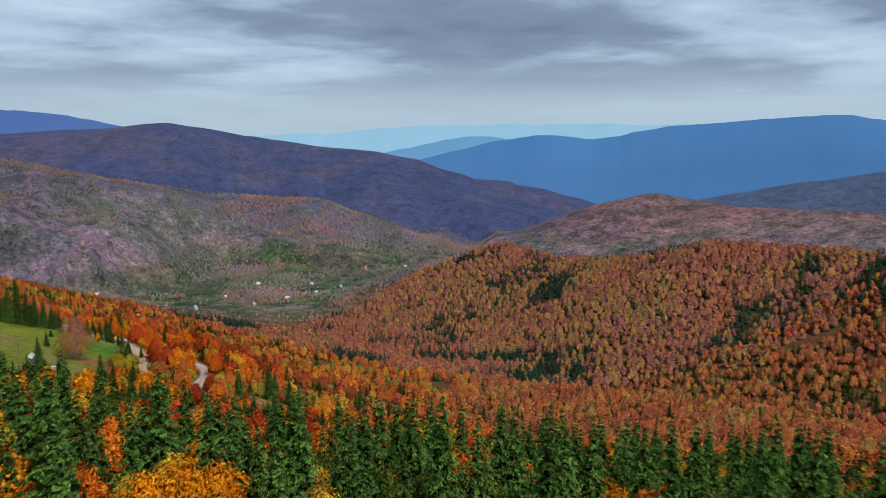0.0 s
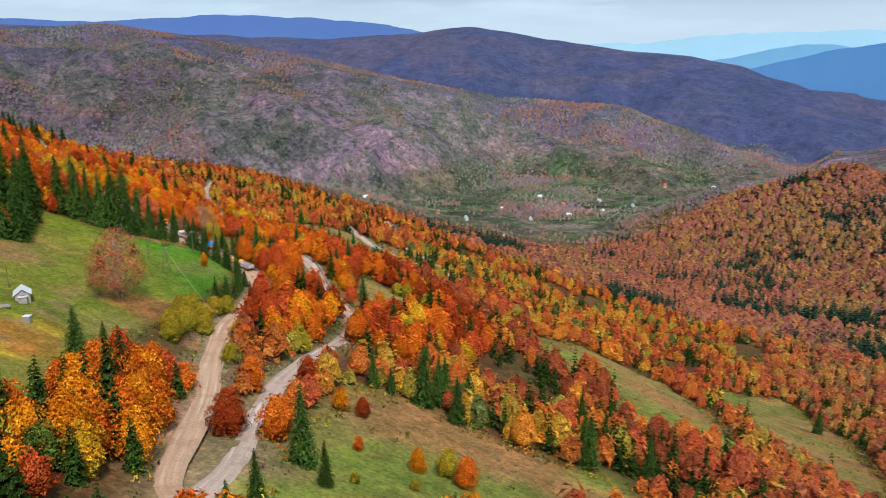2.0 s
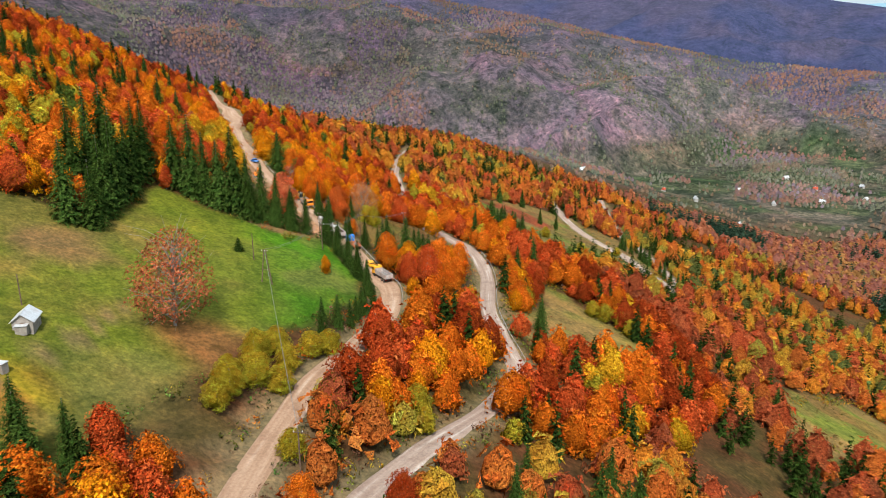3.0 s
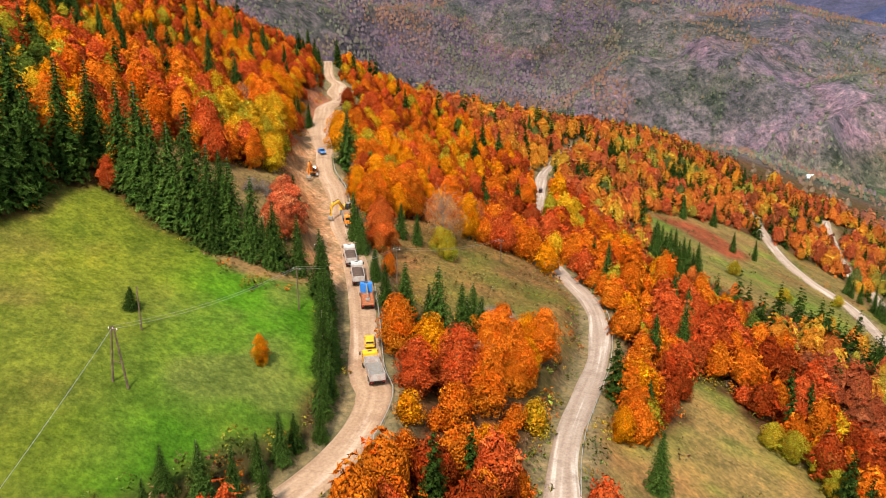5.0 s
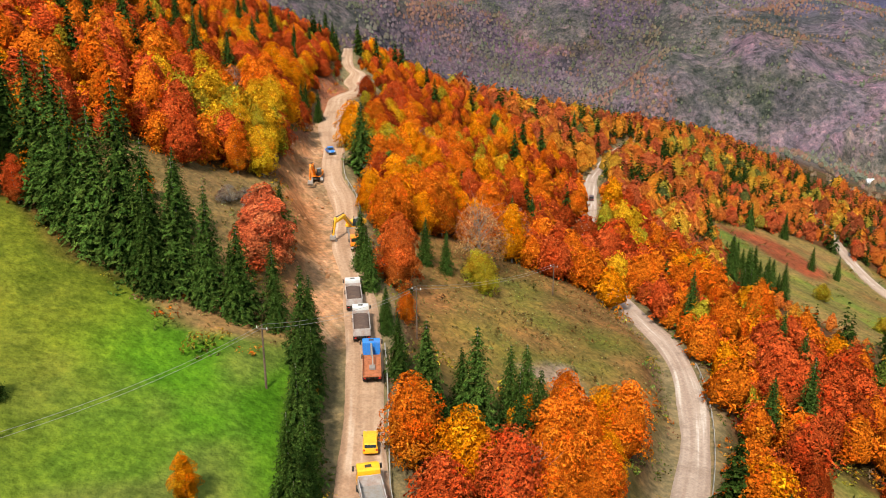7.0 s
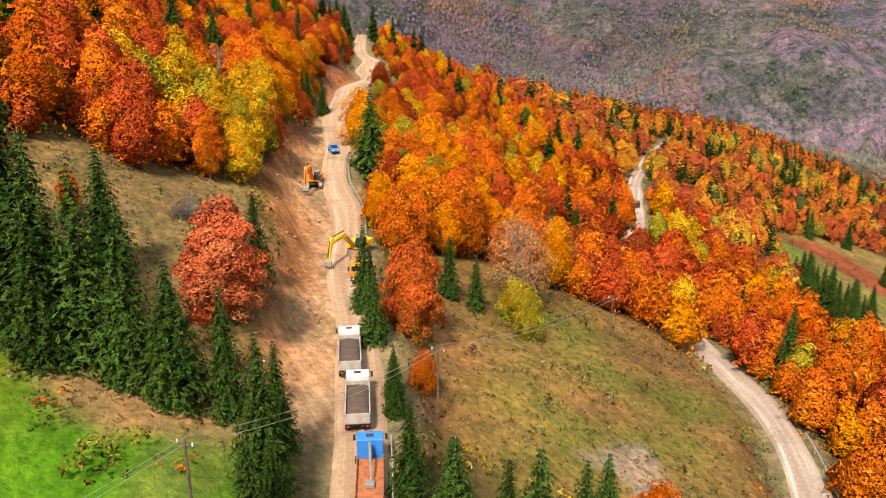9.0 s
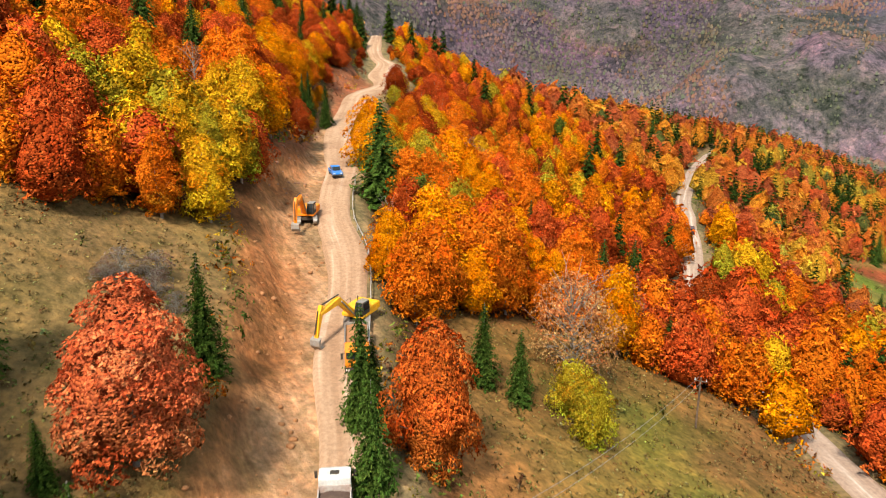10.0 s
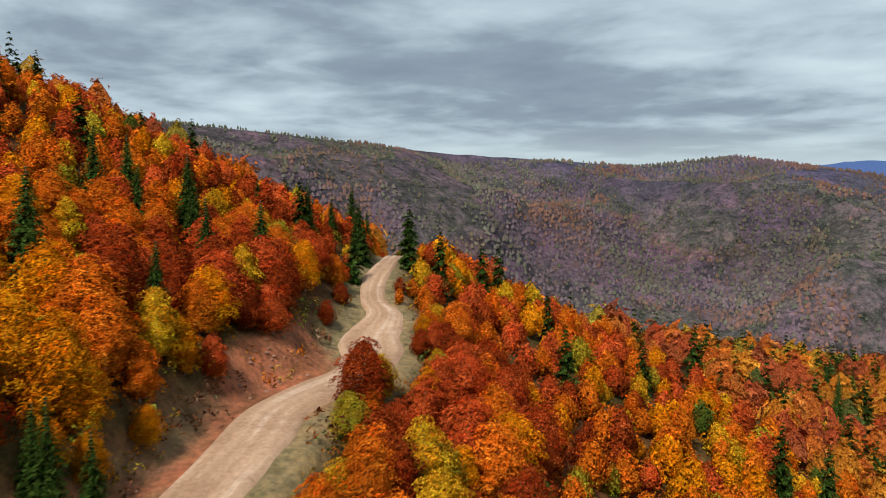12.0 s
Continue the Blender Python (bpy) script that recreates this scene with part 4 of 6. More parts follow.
for x, y, s in [(-143, 316, 0.85), (-140, 321, 0.75), (-165, 309, 1.0), (-86, 316, 1.14), (-78, 311, 0.65), (-81, 294, 0.65), (-88, 380, 1.19), (-86, 386, 1.09), (-77, 377, 0.86),
                (-43, 388, 1.2), (-42, 405, 1.07), (-46, 396, 1.0), (-29, 403, 0.93), (-14, 357, 1.05), (-7, 376, 0.72), (1, 398, 0.98), (6, 416, 0.84), (2, 343, 0.73), (35, 639, 1.2),
                (56, 565, 1.15), (24, 382, 0.56), (59, 557, 0.95), (-96, 517, 0.85), (-101, 375, 0.7), (-96, 376, 0.55), (-61, 295, 0.5), (-73, 249, 0.85), (-74, 256, 0.9), (-67, 253, 0.8), (-65, 256, 0.85), (-61, 263, 0.8), (-55, 267, 0.75), (-54, 272, 0.7), (-55, 281, 0.8), (-71, 243, 0.85), (-75, 279, 0.7), (-69, 246, 0.8),
                (-89, 222, 1.0), (-90, 231, 0.9), (-82, 225, 1.0), (-74, 220, 1.0), (-68, 197, 0.9), (-61, 195, 0.95), (-44, 233, 0.8), (-45, 243, 0.75), (-85, 217, 0.9), (-79, 231, 0.8),
                (-104, 383, 0.7), (-94, 396, 0.95), (-89, 398, 0.9), (-80, 394, 0.85), (-56, 440, 0.9), (-48, 450, 0.85)]:
    plant_spruce(x, y, s, "spruces on the lower slope", "on the open lower slope")
for x, y, s in [(-347, 408, 0.95), (-350, 418, 1.0), (-352, 427, 0.9), (-347, 432, 0.95), (-343, 437, 0.85), (-335, 444, 1.05), (-372, 467, 0.85), (-374, 475, 0.8), (-339, 471, 0.9), (-409, 513, 0.75),
                (-416, 504, 0.75), (-324, 407, 0.9), (-302, 397, 1.0), (-375, 430, 0.9), (-373, 419, 0.9), (-330, 400, 0.95), (-338, 412, 0.9), (-318, 399, 0.95), (-360, 440, 0.8), (-310, 408, 0.9)]:
    plant_spruce(x, y, s, "spruces in the upper wood", "in the upper autumn wood")
# spruces by the digging and up the road
for x, y, s in [(-246, 430, 0.85), (-248, 448, 0.72), (-224, 427, 0.7), (-221, 430, 0.62), (-227, 421, 0.9), (-234, 434, 0.35), (-242, 461.5, 0.5), (-341, 498, 0.6), (-289, 532, 0.9), (-285, 536, 0.95), (-286, 528, 0.6), (-338, 462, 1.2),
                (-408, 499, 0.95), (-406, 505, 0.85), (-413, 513, 0.9), (-376, 492, 0.9), (-392, 513, 0.9), (-399, 522, 0.95), (-451, 553, 0.8), (-440, 551, 0.75), (-373, 505, 0.7), (-425, 536, 0.8), (-421, 676, 1.1), (-467, 562, 0.7), (-295, 519, 0.95), (-450, 707, 0.75),
                (-344, 494, 0.5), (-343, 495, 0.75), (-427, 683, 0.7), (-440, 545, 0.55), (-432, 528, 0.55)]:
    plant_spruce(x, y, s, "spruces by the digging", "beside the upper dirt road")
plant("spruce_tree", SPRUCES, -297, 489.5, 1.25, np.array(NEEDLES) * 1.15, "large dark green spruce tree beside the upper dirt road", "conifer", "", np.random.default_rng(4), 1.4)
# single broadleaf trees that stand out
plant("broadleaf_tree", [LONE], -174.5, 360, 1.28, (0.38, 0.105, 0.05), "large half-bare reddish broadleaf tree alone on the meadow", "tree", "", np.random.default_rng(5))
plant("broadleaf_tree", BROAD, -187.3, 413.5, 0.38, COLOURS["gold"], "small round golden-orange broadleaf tree alone on the meadow", "tree", "", np.random.default_rng(9))
plant("broadleaf_tree", [FINE], -236, 440, 1.12, (0.63, 0.14, 0.055), "broad rounded red broadleaf tree at the edge of the digging", "tree", "", np.random.default_rng(6), 1.12)
for k, (x, y, size) in enumerate([(-263, 444, 0.3), (-260.5, 446.5, 0.24), (-264.5, 447.5, 0.26), (-258, 448, 0.2), (-261.5, 442, 0.2)]):
    plant("bare_bush", SAPLINGS, x, y, size, (0.2, 0.15, 0.14), "small leafless grey-brown bush on the clearing above the digging", "bush", "bare bushes on the clearing", np.random.default_rng(40 + k), 1.7)
plant_broad(-258, 428, 0.42, "orange", "among the spruces above the meadow")
plant_broad(-251.5, 408.5, 0.55, "red", "in front of the spruces at the meadow's edge")
plant_broad(-111, 357, 0.62, "rust", "between the forks of the road")
plant("broadleaf_tree", BROAD, -104, 317, 0.78, COLOURS["rust"], "dark red rounded broadleaf tree between the forks of the road", "tree", "", np.random.default_rng(8), 1.3)
for x, y, s, kind in [(-117, 342, 0.72, "orange"), (-130, 352, 0.45, "olive"), (-134, 364, 0.5, "green"), (-127, 382, 0.45, "olive"), (-98, 352, 0.55, "gold"), (-93, 354, 0.45, "rust"),
                      (-83, 333, 0.28, "orange"), (-65, 340, 0.6, "olive"), (-60, 338, 0.62, "orange"), (-66, 325, 0.2, "olive"), (-75, 317, 0.2, "olive"), (-70, 336, 0.5, "gold")]:
    plant_broad(x, y, s, kind, "between the forks of the road" if x < -100 else "on the open grass below the road")
for x, y, s, kind in [(-169, 480, 0.72, "orange"), (-171, 490, 0.7, "rust"), (-166, 473, 0.55, "gold"), (-177, 505, 0.55, "rust")]:
    plant_broad(x, y, s, kind, "beside the gravel road")
plant_spruce(-170, 485, 0.75, "spruces between the roads", "between the two roads")
for k in range(11):
    plant_spruce(-291 + 3.2 * k, 633 - 1.2 * k, 0.62 + 0.12 * (k % 3), "spruces in a row on the far clearing", "in a dense row on a clearing")
plant("broadleaf_tree", [FINE], -235, 464, 1.1, (0.60, 0.12, 0.022), "red-orange broadleaf tree below the dirt road", "tree", "autumn broadleaf trees", np.random.default_rng(14), 0.9)
plant_broad(-222, 458, 0.42, "orange", "below the dirt road")
plant("broadleaf_tree", [LONE], -254, 496, 0.95, np.array((0.42, 0.19, 0.08)), "half-bare tan broadleaf tree below the dirt road", "tree", "", np.random.default_rng(12))
plant_broad(-240, 487, 0.72, "olive", "below the dirt road")
plant_broad(-245, 489, 0.6, "olive", "below the dirt road")
plant_broad(-246, 470, 0.6, "bare", "below the dirt road")
plant_broad(-364, 526.5, 0.6, "rust", "leaning over the upper dirt road")
plant_broad(-358, 523, 0.42, "olive", "beside the upper dirt road")
for x, y in [(-157, 366), (-155, 372), (-152, 362), (-160, 374), (-150, 355), (-147, 350), (-158, 381), (-157, 386), (-154, 357), (-150, 366), (-160, 369),
             (-161, 515), (-157, 517), (-151, 518), (-146, 515), (-248, 668), (-269, 661), (-253, 723), (-132, 386), (-140, 369)]:
    plant_broad(x, y, 0.5, "olive", "low and bushy at the edge of a clearing")


# ---- the wood: where trees may stand ----
def may_stand(x, y):
    """Free of meadow, clearings, digging and roads."""
    ok = inside(MEADOW, x, y) < np.where((y > 345) & (x > -226), -9.0, 0.5)
    ok &= (inside(DIGGING, x, y) < -7.0) | (x < -262)
    for poly in (*GRASS, *OPEN, DIGGING, SPOIL):
        ok &= inside(poly, x, y) < (-6.0 if poly in GRASS[:3] else 0.8)
    for poly in GRASS[:3]:
        ok &= inside(poly, x - 5, y + 15) < 0.8
    for road in ROADS:
        ok &= road.near(x, y)[0] > road.half + np.where((road is ROADS[1]) & (x < -215) | (road is ROADS[2]), 1.7, np.where((road is ROADS[0]) & (x < -330), 1.2, 2.6))
    ok &= (np.hypot(x + 165, y - 316) > 22) & (np.hypot(x + 283, y - 465) > 7.5) & (np.hypot(x + 273, y - 462) > 8) & (np.hypot(x + 206, y - 497) > 9) & (np.hypot(x + 198, y - 482) > 9) & (np.hypot(x + 292, y - 484.5) > 7) & (np.hypot(x + 300, y - 488) > 6.5)
    ok &= (np.hypot(x + 88, y - 279) > 13) & (np.hypot(x + 295, y - 563) > 8) & (np.hypot(x + 328, y - 600) > 7)
    for tx, ty, tr in TAKEN:
        ok &= np.hypot(x - tx, y - ty) > tr
    return ok


def stunt(x, y):
    """Trees stay low by the upper road and below the far clearing."""
    s = np.where(x < -325, np.clip((ROADS[0].near(x, y)[0] - 1) / 9, 0.55, 1.0), 1.0)
    return s * np.where(inside(YOUNG, x, y) > 0, 0.5, 1.0)


def scatter(x0, x1, y0, y1, gap, rng):
    x, y = np.meshgrid(np.arange(x0, x1, gap), np.arange(y0, y1, gap * 0.88))
    x = x + (np.arange(x.shape[0]) % 2)[:, None] * gap / 2
    return (x + rng.uniform(-0.38, 0.38, x.shape) * gap).ravel(), (y + rng.uniform(-0.38, 0.38, y.shape) * gap).ravel()


SPINE = [(-205, 452), (-260, 478), (-312, 498), (-385, 522)]
SEEN = [(-110, 60), (60, 60), (110, 200), (210, 320), (290, 440), (300, 560), (430, 700), (500, 850), (-120, 930), (-420, 1000), (-600, 1000), (-640, 800), (-560, 480),
        (-470, 400), (-340, 380), (-250, 330), (-200, 250)]
x, y = scatter(-325, 500, 60, 960, 6.0, RNG)
upper_x, upper_y = scatter(-640, -325, 380, 1000, 5.2, RNG)
x, y = np.r_[x, upper_x], np.r_[y, upper_y]
free = (inside(SEEN, x, y) > 0) & may_stand(x, y) & (np.hypot(x, y) > 97)
x, y = x[free], y[free]
spine = to_line(x, y, SPINE)
order = np.argsort(spine)
x, y, spine = x[order], y[order], spine[order]
NEAREST = 290
for px, py, low in zip(x[:NEAREST], y[:NEAREST], stunt(x[:NEAREST], y[:NEAREST])):
    kind = kind_at(px, py, RNG)
    if RNG.random() < 0.03:
        kind = "bare"
    if low < 0.75 and px < -325 and RNG.random() < 0.6:
        kind = ("yellow", "olive", "gold", "green")[RNG.integers(4)]
    plant_broad(px, py, low * RNG.uniform(0.72, 1.15) * (0.68 if px < -330 else 0.88 if math.hypot(px + 180, py - 447) < 27 else 1.0), kind, "in the wood beside the dirt road", "autumn broadleaf trees by the road")


def copies(archs, which, x, y, z, size, turn, colour):
    """Lay copies of crowns over the places; returns corners, faces, colours and normals."""
    verts, faces, tints, ways, base = [], [], [], [], 0
    for k, (leaves, tris, shade, normal) in enumerate(archs):
        m = which == k
        if not m.any():
            continue
        c, s = np.cos(turn[m])[:, None], np.sin(turn[m])[:, None]
        sc = size[m][:, None]
        v = np.stack([(leaves[:, 0] * c - leaves[:, 1] * s) * sc + x[m][:, None], (leaves[:, 0] * s + leaves[:, 1] * c) * sc + y[m][:, None],
                      leaves[:, 2] * sc + z[m][:, None]], -1)
        verts.append(v.reshape(-1, 3))
        if normal is not None:
            ways.append(np.stack([normal[:, 0] * c - normal[:, 1] * s, normal[:, 0] * s + normal[:, 1] * c, normal[:, 2] + 0 * c], -1).reshape(-1, 3))
        faces.append((tris[None] + (base + np.arange(m.sum()) * len(leaves))[:, None, None]).reshape(-1, 3))
        base += m.sum() * len(leaves)
        tints.append((colour[m][:, None] * shade[None]).reshape(-1, 3))
    return np.concatenate(verts), np.concatenate(faces), np.concatenate(tints), np.concatenate(ways) if ways else None


def wood_stuff(name, label, archs, which, x, y, size, colour, sink=0.4, mat=None):
    z = terrain(x, y) - sink
    v, f, c, n = copies(archs, which, x, y, z, size, RNG.uniform(0, 6.28, len(x)), colour)
    tagged(new(name, mesh_of(name, v, f, [mat or WOODS], True, c, normals=n)), label, "trees", kind="stuff")


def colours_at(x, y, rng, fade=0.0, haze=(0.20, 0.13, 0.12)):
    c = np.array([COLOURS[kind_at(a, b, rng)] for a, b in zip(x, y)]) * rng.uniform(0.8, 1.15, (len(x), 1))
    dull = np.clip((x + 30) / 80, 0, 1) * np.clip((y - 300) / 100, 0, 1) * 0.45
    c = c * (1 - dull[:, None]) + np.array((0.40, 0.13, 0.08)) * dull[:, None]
    # fade is the share of haze colour mixed into the leaves
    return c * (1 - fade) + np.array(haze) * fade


def archetypes(seed, count, leaf, lobes, level, n, calm=1.0, flat=0.0):
    """Crowns for joined woods."""
    out = []
    for i in range(n):
        r = np.random.default_rng(seed + i)
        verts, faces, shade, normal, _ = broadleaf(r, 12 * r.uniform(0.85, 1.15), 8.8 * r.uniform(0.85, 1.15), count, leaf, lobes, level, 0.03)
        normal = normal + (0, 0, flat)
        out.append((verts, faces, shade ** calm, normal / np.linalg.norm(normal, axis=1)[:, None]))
    return out


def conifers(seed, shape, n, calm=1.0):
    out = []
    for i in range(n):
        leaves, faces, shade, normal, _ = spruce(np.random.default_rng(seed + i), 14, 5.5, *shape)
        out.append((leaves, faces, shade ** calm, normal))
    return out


rest_x, rest_y, rest_d = x[NEAREST:], y[NEAREST:], spine[NEAREST:]
close = (rest_d < 105) | ((rest_y < 330) & (np.abs(rest_x + 40) < 110))
cx, cy, cd = rest_x[close], rest_y[close], rest_d[close]
conifer = (RNG.random(len(cx)) < np.where(cx > -170, np.where(cy < 330, 0.22, 0.14), 0.045)) | ((cy < 172) & (RNG.random(len(cx)) < np.where(np.hypot(cx, cy) < 135, 0.5, 0.28)) & (np.hypot(cx + 44, cy - 136) > 13) & (np.hypot(cx + 8, cy - 160) > 10))
conifer |= (cx > -25) & (cy < 212 + 0.5 * cx) & (RNG.random(len(cx)) < 0.46)
conifer |= (cy > 225) & (cy < 266) & (cx < -38) & (RNG.random(len(cx)) < 0.65)
for gx, gy, gr in [(-50, 176, 13), (-30, 205, 12), (0, 168, 12), (24, 190, 9), (72, 165, 12), (50, 200, 12), (-72, 205, 12)]:
    conifer &= np.hypot(cx - gx, cy - gy) > gr
conifer |= (cy > 680) & (cx < -200) & (RNG.random(len(cx)) < 0.22)
near_spruce = conifer & (cy < 180)
near_broad = ~conifer & (cy < 200) & (cx > -90)
first = ~conifer & ((cd < 48) | near_broad | (np.hypot(cx + 100, cy - 335) < 62))
second = ~conifer & ~first
conifer &= ~near_spruce
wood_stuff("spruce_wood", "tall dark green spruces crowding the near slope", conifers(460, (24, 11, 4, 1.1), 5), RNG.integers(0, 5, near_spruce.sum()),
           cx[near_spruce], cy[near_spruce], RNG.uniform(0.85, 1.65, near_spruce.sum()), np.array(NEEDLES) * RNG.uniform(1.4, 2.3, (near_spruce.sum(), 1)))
wood_stuff("autumn_wood", "dense autumn broadleaf wood beside the roads", archetypes(380, 900, 0.34, 46, 2, 6), RNG.integers(0, 6, first.sum()),
           cx[first], cy[first], stunt(cx[first], cy[first]) * RNG.uniform(0.7, 1.15, first.sum()) * np.where((cx[first] < -330) | (np.hypot(cx[first] + 180, cy[first] - 447) < 27), 0.6, 1.0), colours_at(cx[first], cy[first], RNG))
wood_stuff("autumn_wood", "dense autumn broadleaf wood in orange, red and gold", archetypes(400, 240, 0.56, 28, 1, 6), RNG.integers(0, 6, second.sum()),
           cx[second], cy[second], stunt(cx[second], cy[second]) * RNG.uniform(0.55, 1.2, second.sum()) * np.where(cx[second] < -330, 0.66, 1.0), colours_at(cx[second], cy[second], RNG))
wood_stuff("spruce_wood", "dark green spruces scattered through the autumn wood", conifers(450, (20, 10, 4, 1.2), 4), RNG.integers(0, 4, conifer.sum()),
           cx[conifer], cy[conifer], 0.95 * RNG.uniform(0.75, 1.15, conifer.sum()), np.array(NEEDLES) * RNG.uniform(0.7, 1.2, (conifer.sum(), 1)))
mx, my = rest_x[~close], rest_y[~close]
thin = (RNG.random(len(mx)) < 0.72) & (rough(mx, my, 45, 88, 2) < 0.75)
mx, my = mx[thin], my[thin]
conifer = (RNG.random(len(mx)) < 0.14) | ((rough(mx, my, 40, 48, 2) > 0.7) & (RNG.random(len(mx)) < 0.7))
conifer |= (my > 640) & (mx < -120) & (RNG.random(len(mx)) < 0.2)
conifer |= (mx > 0) & (my < 212 + 0.5 * mx) & (RNG.random(len(mx)) < 0.7)
wood_stuff("autumn_wood", "autumn broadleaf wood covering the lower slope", archetypes(500, 48, 1.05, 14, 1, 5, 0.8, 0.7), RNG.integers(0, 5, (~conifer).sum()),
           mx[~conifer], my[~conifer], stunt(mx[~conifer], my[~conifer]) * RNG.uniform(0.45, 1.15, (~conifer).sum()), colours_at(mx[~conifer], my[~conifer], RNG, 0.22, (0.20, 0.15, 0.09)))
wood_stuff("spruce_wood", "dark spruces dotted over the lower slope", conifers(550, (11, 7, 3, 1.5), 3), RNG.integers(0, 3, conifer.sum()),
           mx[conifer], my[conifer], RNG.uniform(0.6, 1.15, conifer.sum()), np.array(NEEDLES) * RNG.uniform(0.6, 1.0, (conifer.sum(), 1)))

# the wooded hill across the valley
HILL = [(-190, 1330), (-420, 1000), (-120, 935), (500, 850), (640, 960), (720, 1150), (300, 1330), (120, 1470), (-30, 1420)]
fx, fy = scatter(-420, 780, 860, 1500, 6.3, RNG)
fx, fy = fx + RNG.normal(0, 3.4, len(fx)), fy + RNG.normal(0, 3.4, len(fy))
keep = (inside(SEEN, fx, fy) < -1) & (inside(HILL, fx, fy) > 0)
fx, fy = fx[keep], fy[keep]
conifer = (RNG.random(len(fx)) < 0.035) | (rough(fx, fy, 95, 15, 4) + RNG.normal(0, 0.22, len(fx)) > np.where(fx < 190, 0.28, 0.72)) | (np.hypot(fx - 282, fy - 830) < 26) | (np.hypot(fx - 395, fy - 785) < 20)
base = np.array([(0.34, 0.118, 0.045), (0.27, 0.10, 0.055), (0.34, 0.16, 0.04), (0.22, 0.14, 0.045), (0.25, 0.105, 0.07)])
hue = np.clip((rough(fx, fy, 90, 19, 2) * 1.4 + RNG.normal(0, 0.7, len(fx)) + 1.6), 0, 4).astype(int)
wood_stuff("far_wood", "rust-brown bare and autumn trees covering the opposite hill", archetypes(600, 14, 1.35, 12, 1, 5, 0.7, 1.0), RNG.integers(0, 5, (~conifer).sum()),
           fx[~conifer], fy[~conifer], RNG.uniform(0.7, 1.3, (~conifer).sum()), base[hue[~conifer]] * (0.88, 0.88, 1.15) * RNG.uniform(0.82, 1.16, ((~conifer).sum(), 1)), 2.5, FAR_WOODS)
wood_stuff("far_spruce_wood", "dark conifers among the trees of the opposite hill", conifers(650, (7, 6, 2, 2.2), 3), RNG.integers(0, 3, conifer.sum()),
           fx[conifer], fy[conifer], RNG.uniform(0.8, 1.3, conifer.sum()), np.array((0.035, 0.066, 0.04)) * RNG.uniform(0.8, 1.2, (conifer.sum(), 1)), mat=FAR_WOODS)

# the wood goes on past the flight's view
wx, wy = scatter(-620, 560, -60, 980, 9.5, RNG)
m = (inside(SEEN, wx, wy) < -4) & may_stand(wx, wy) & (wy < 860 + 0.1 * wx)
wx, wy = wx[m], wy[m]
wood_stuff("autumn_wood", "autumn wood covering the slopes round about", archetypes(680, 8, 2.0, 8, 1, 4, 0.6), RNG.integers(0, 4, len(wx)), wx, wy, RNG.uniform(0.7, 1.2, len(wx)), colours_at(wx, wy, RNG))


# ---- machines ----
def part(name, bm, mat, parent, label=""):
    """Link a bmesh in true metres as one mesh under a thing or a part."""
    bmesh.ops.recalc_face_normals(bm, faces=bm.faces)
    me = bpy.data.meshes.new(name)
    bm.transform(Matrix.Scale(K, 4))
    bm.to_mesh(me)
    bm.free()
    me.materials.append(mat)
    o = new(name, me)
    o.parent = parent
    return tagged(o, label)


def box(x0, x1, y0, y1, z0, z1, bevel=0.03, bm=None, taper=None):
    """A block with rounded edges; taper: how far the top is drawn in along x and y."""
    bm = bm or bmesh.new()
    made = bmesh.ops.create_cube(bm, size=1)["verts"]
    for v in made:
        top = v.co.z > 0
        v.co = Vector((x0 if v.co.x < 0 else x1, y0 if v.co.y < 0 else y1, z1 if top else z0))
        if taper and top:
            v.co.x += taper[0] if v.co.x < (x0 + x1) / 2 else -taper[0]
            v.co.y += taper[1] if v.co.y < (y0 + y1) / 2 else -taper[2]
    if bevel:
        edges = list({e for v in made for e in v.link_edges})
        bmesh.ops.bevel(bm, geom=edges, offset=bevel, segments=2, affect="EDGES", profile=0.5)
    return bm


def rod(a, b, r, r2=None, sides=10, bm=None):
    """A round bar from a to b."""
    bm = bm or bmesh.new()
    a, b = Vector(a), Vector(b)
    m = Matrix.Translation((a + b) / 2) @ (b - a).to_track_quat("Z", "Y").to_matrix().to_4x4()
    bmesh.ops.create_cone(bm, cap_ends=True, segments=sides, radius1=r, radius2=r if r2 is None else r2, depth=(b - a).length, matrix=m)
    return bm


def extruded(profile, x0, x1, bevel=0.05, bm=None):
    """A side profile (y, z) drawn out across x."""
    bm = bm or bmesh.new()
    left = [bm.verts.new((x0, y, z)) for y, z in profile]
    right = [bm.verts.new((x1, y, z)) for y, z in profile]
    n = len(profile)
    faces = [bm.faces.new(left), bm.faces.new(right[::-1])]
    for i in range(n):
        faces.append(bm.faces.new((left[i], right[i], right[(i + 1) % n], left[(i + 1) % n])))
    if bevel:
        edges = list({e for f in faces for e in f.edges})
        bmesh.ops.bevel(bm, geom=edges, offset=bevel, segments=2, affect="EDGES", profile=0.5)
    return bm


RUBBER = painted("rubber", (0.022, 0.02, 0.019), 0.85, 0, (0.25, 0.16, 0.09), 0.75, 0.5)
STEEL = painted("grey_steel", (0.30, 0.29, 0.28), 0.5, 0.4, (0.33, 0.22, 0.13), 0.5, 0.7)
DARK = painted("dark_frame", (0.035, 0.033, 0.03), 0.6, 0, (0.22, 0.14, 0.08), 0.4, 0.6)
WHITE = painted("white_paint", (0.60, 0.62, 0.62), 0.35, 0, (0.36, 0.27, 0.2), 0.45, 1.0)
SILVER = painted("pale_bed_paint", (0.46, 0.42, 0.40), 0.45, 0.1, (0.30, 0.17, 0.12), 0.8, 0.9)
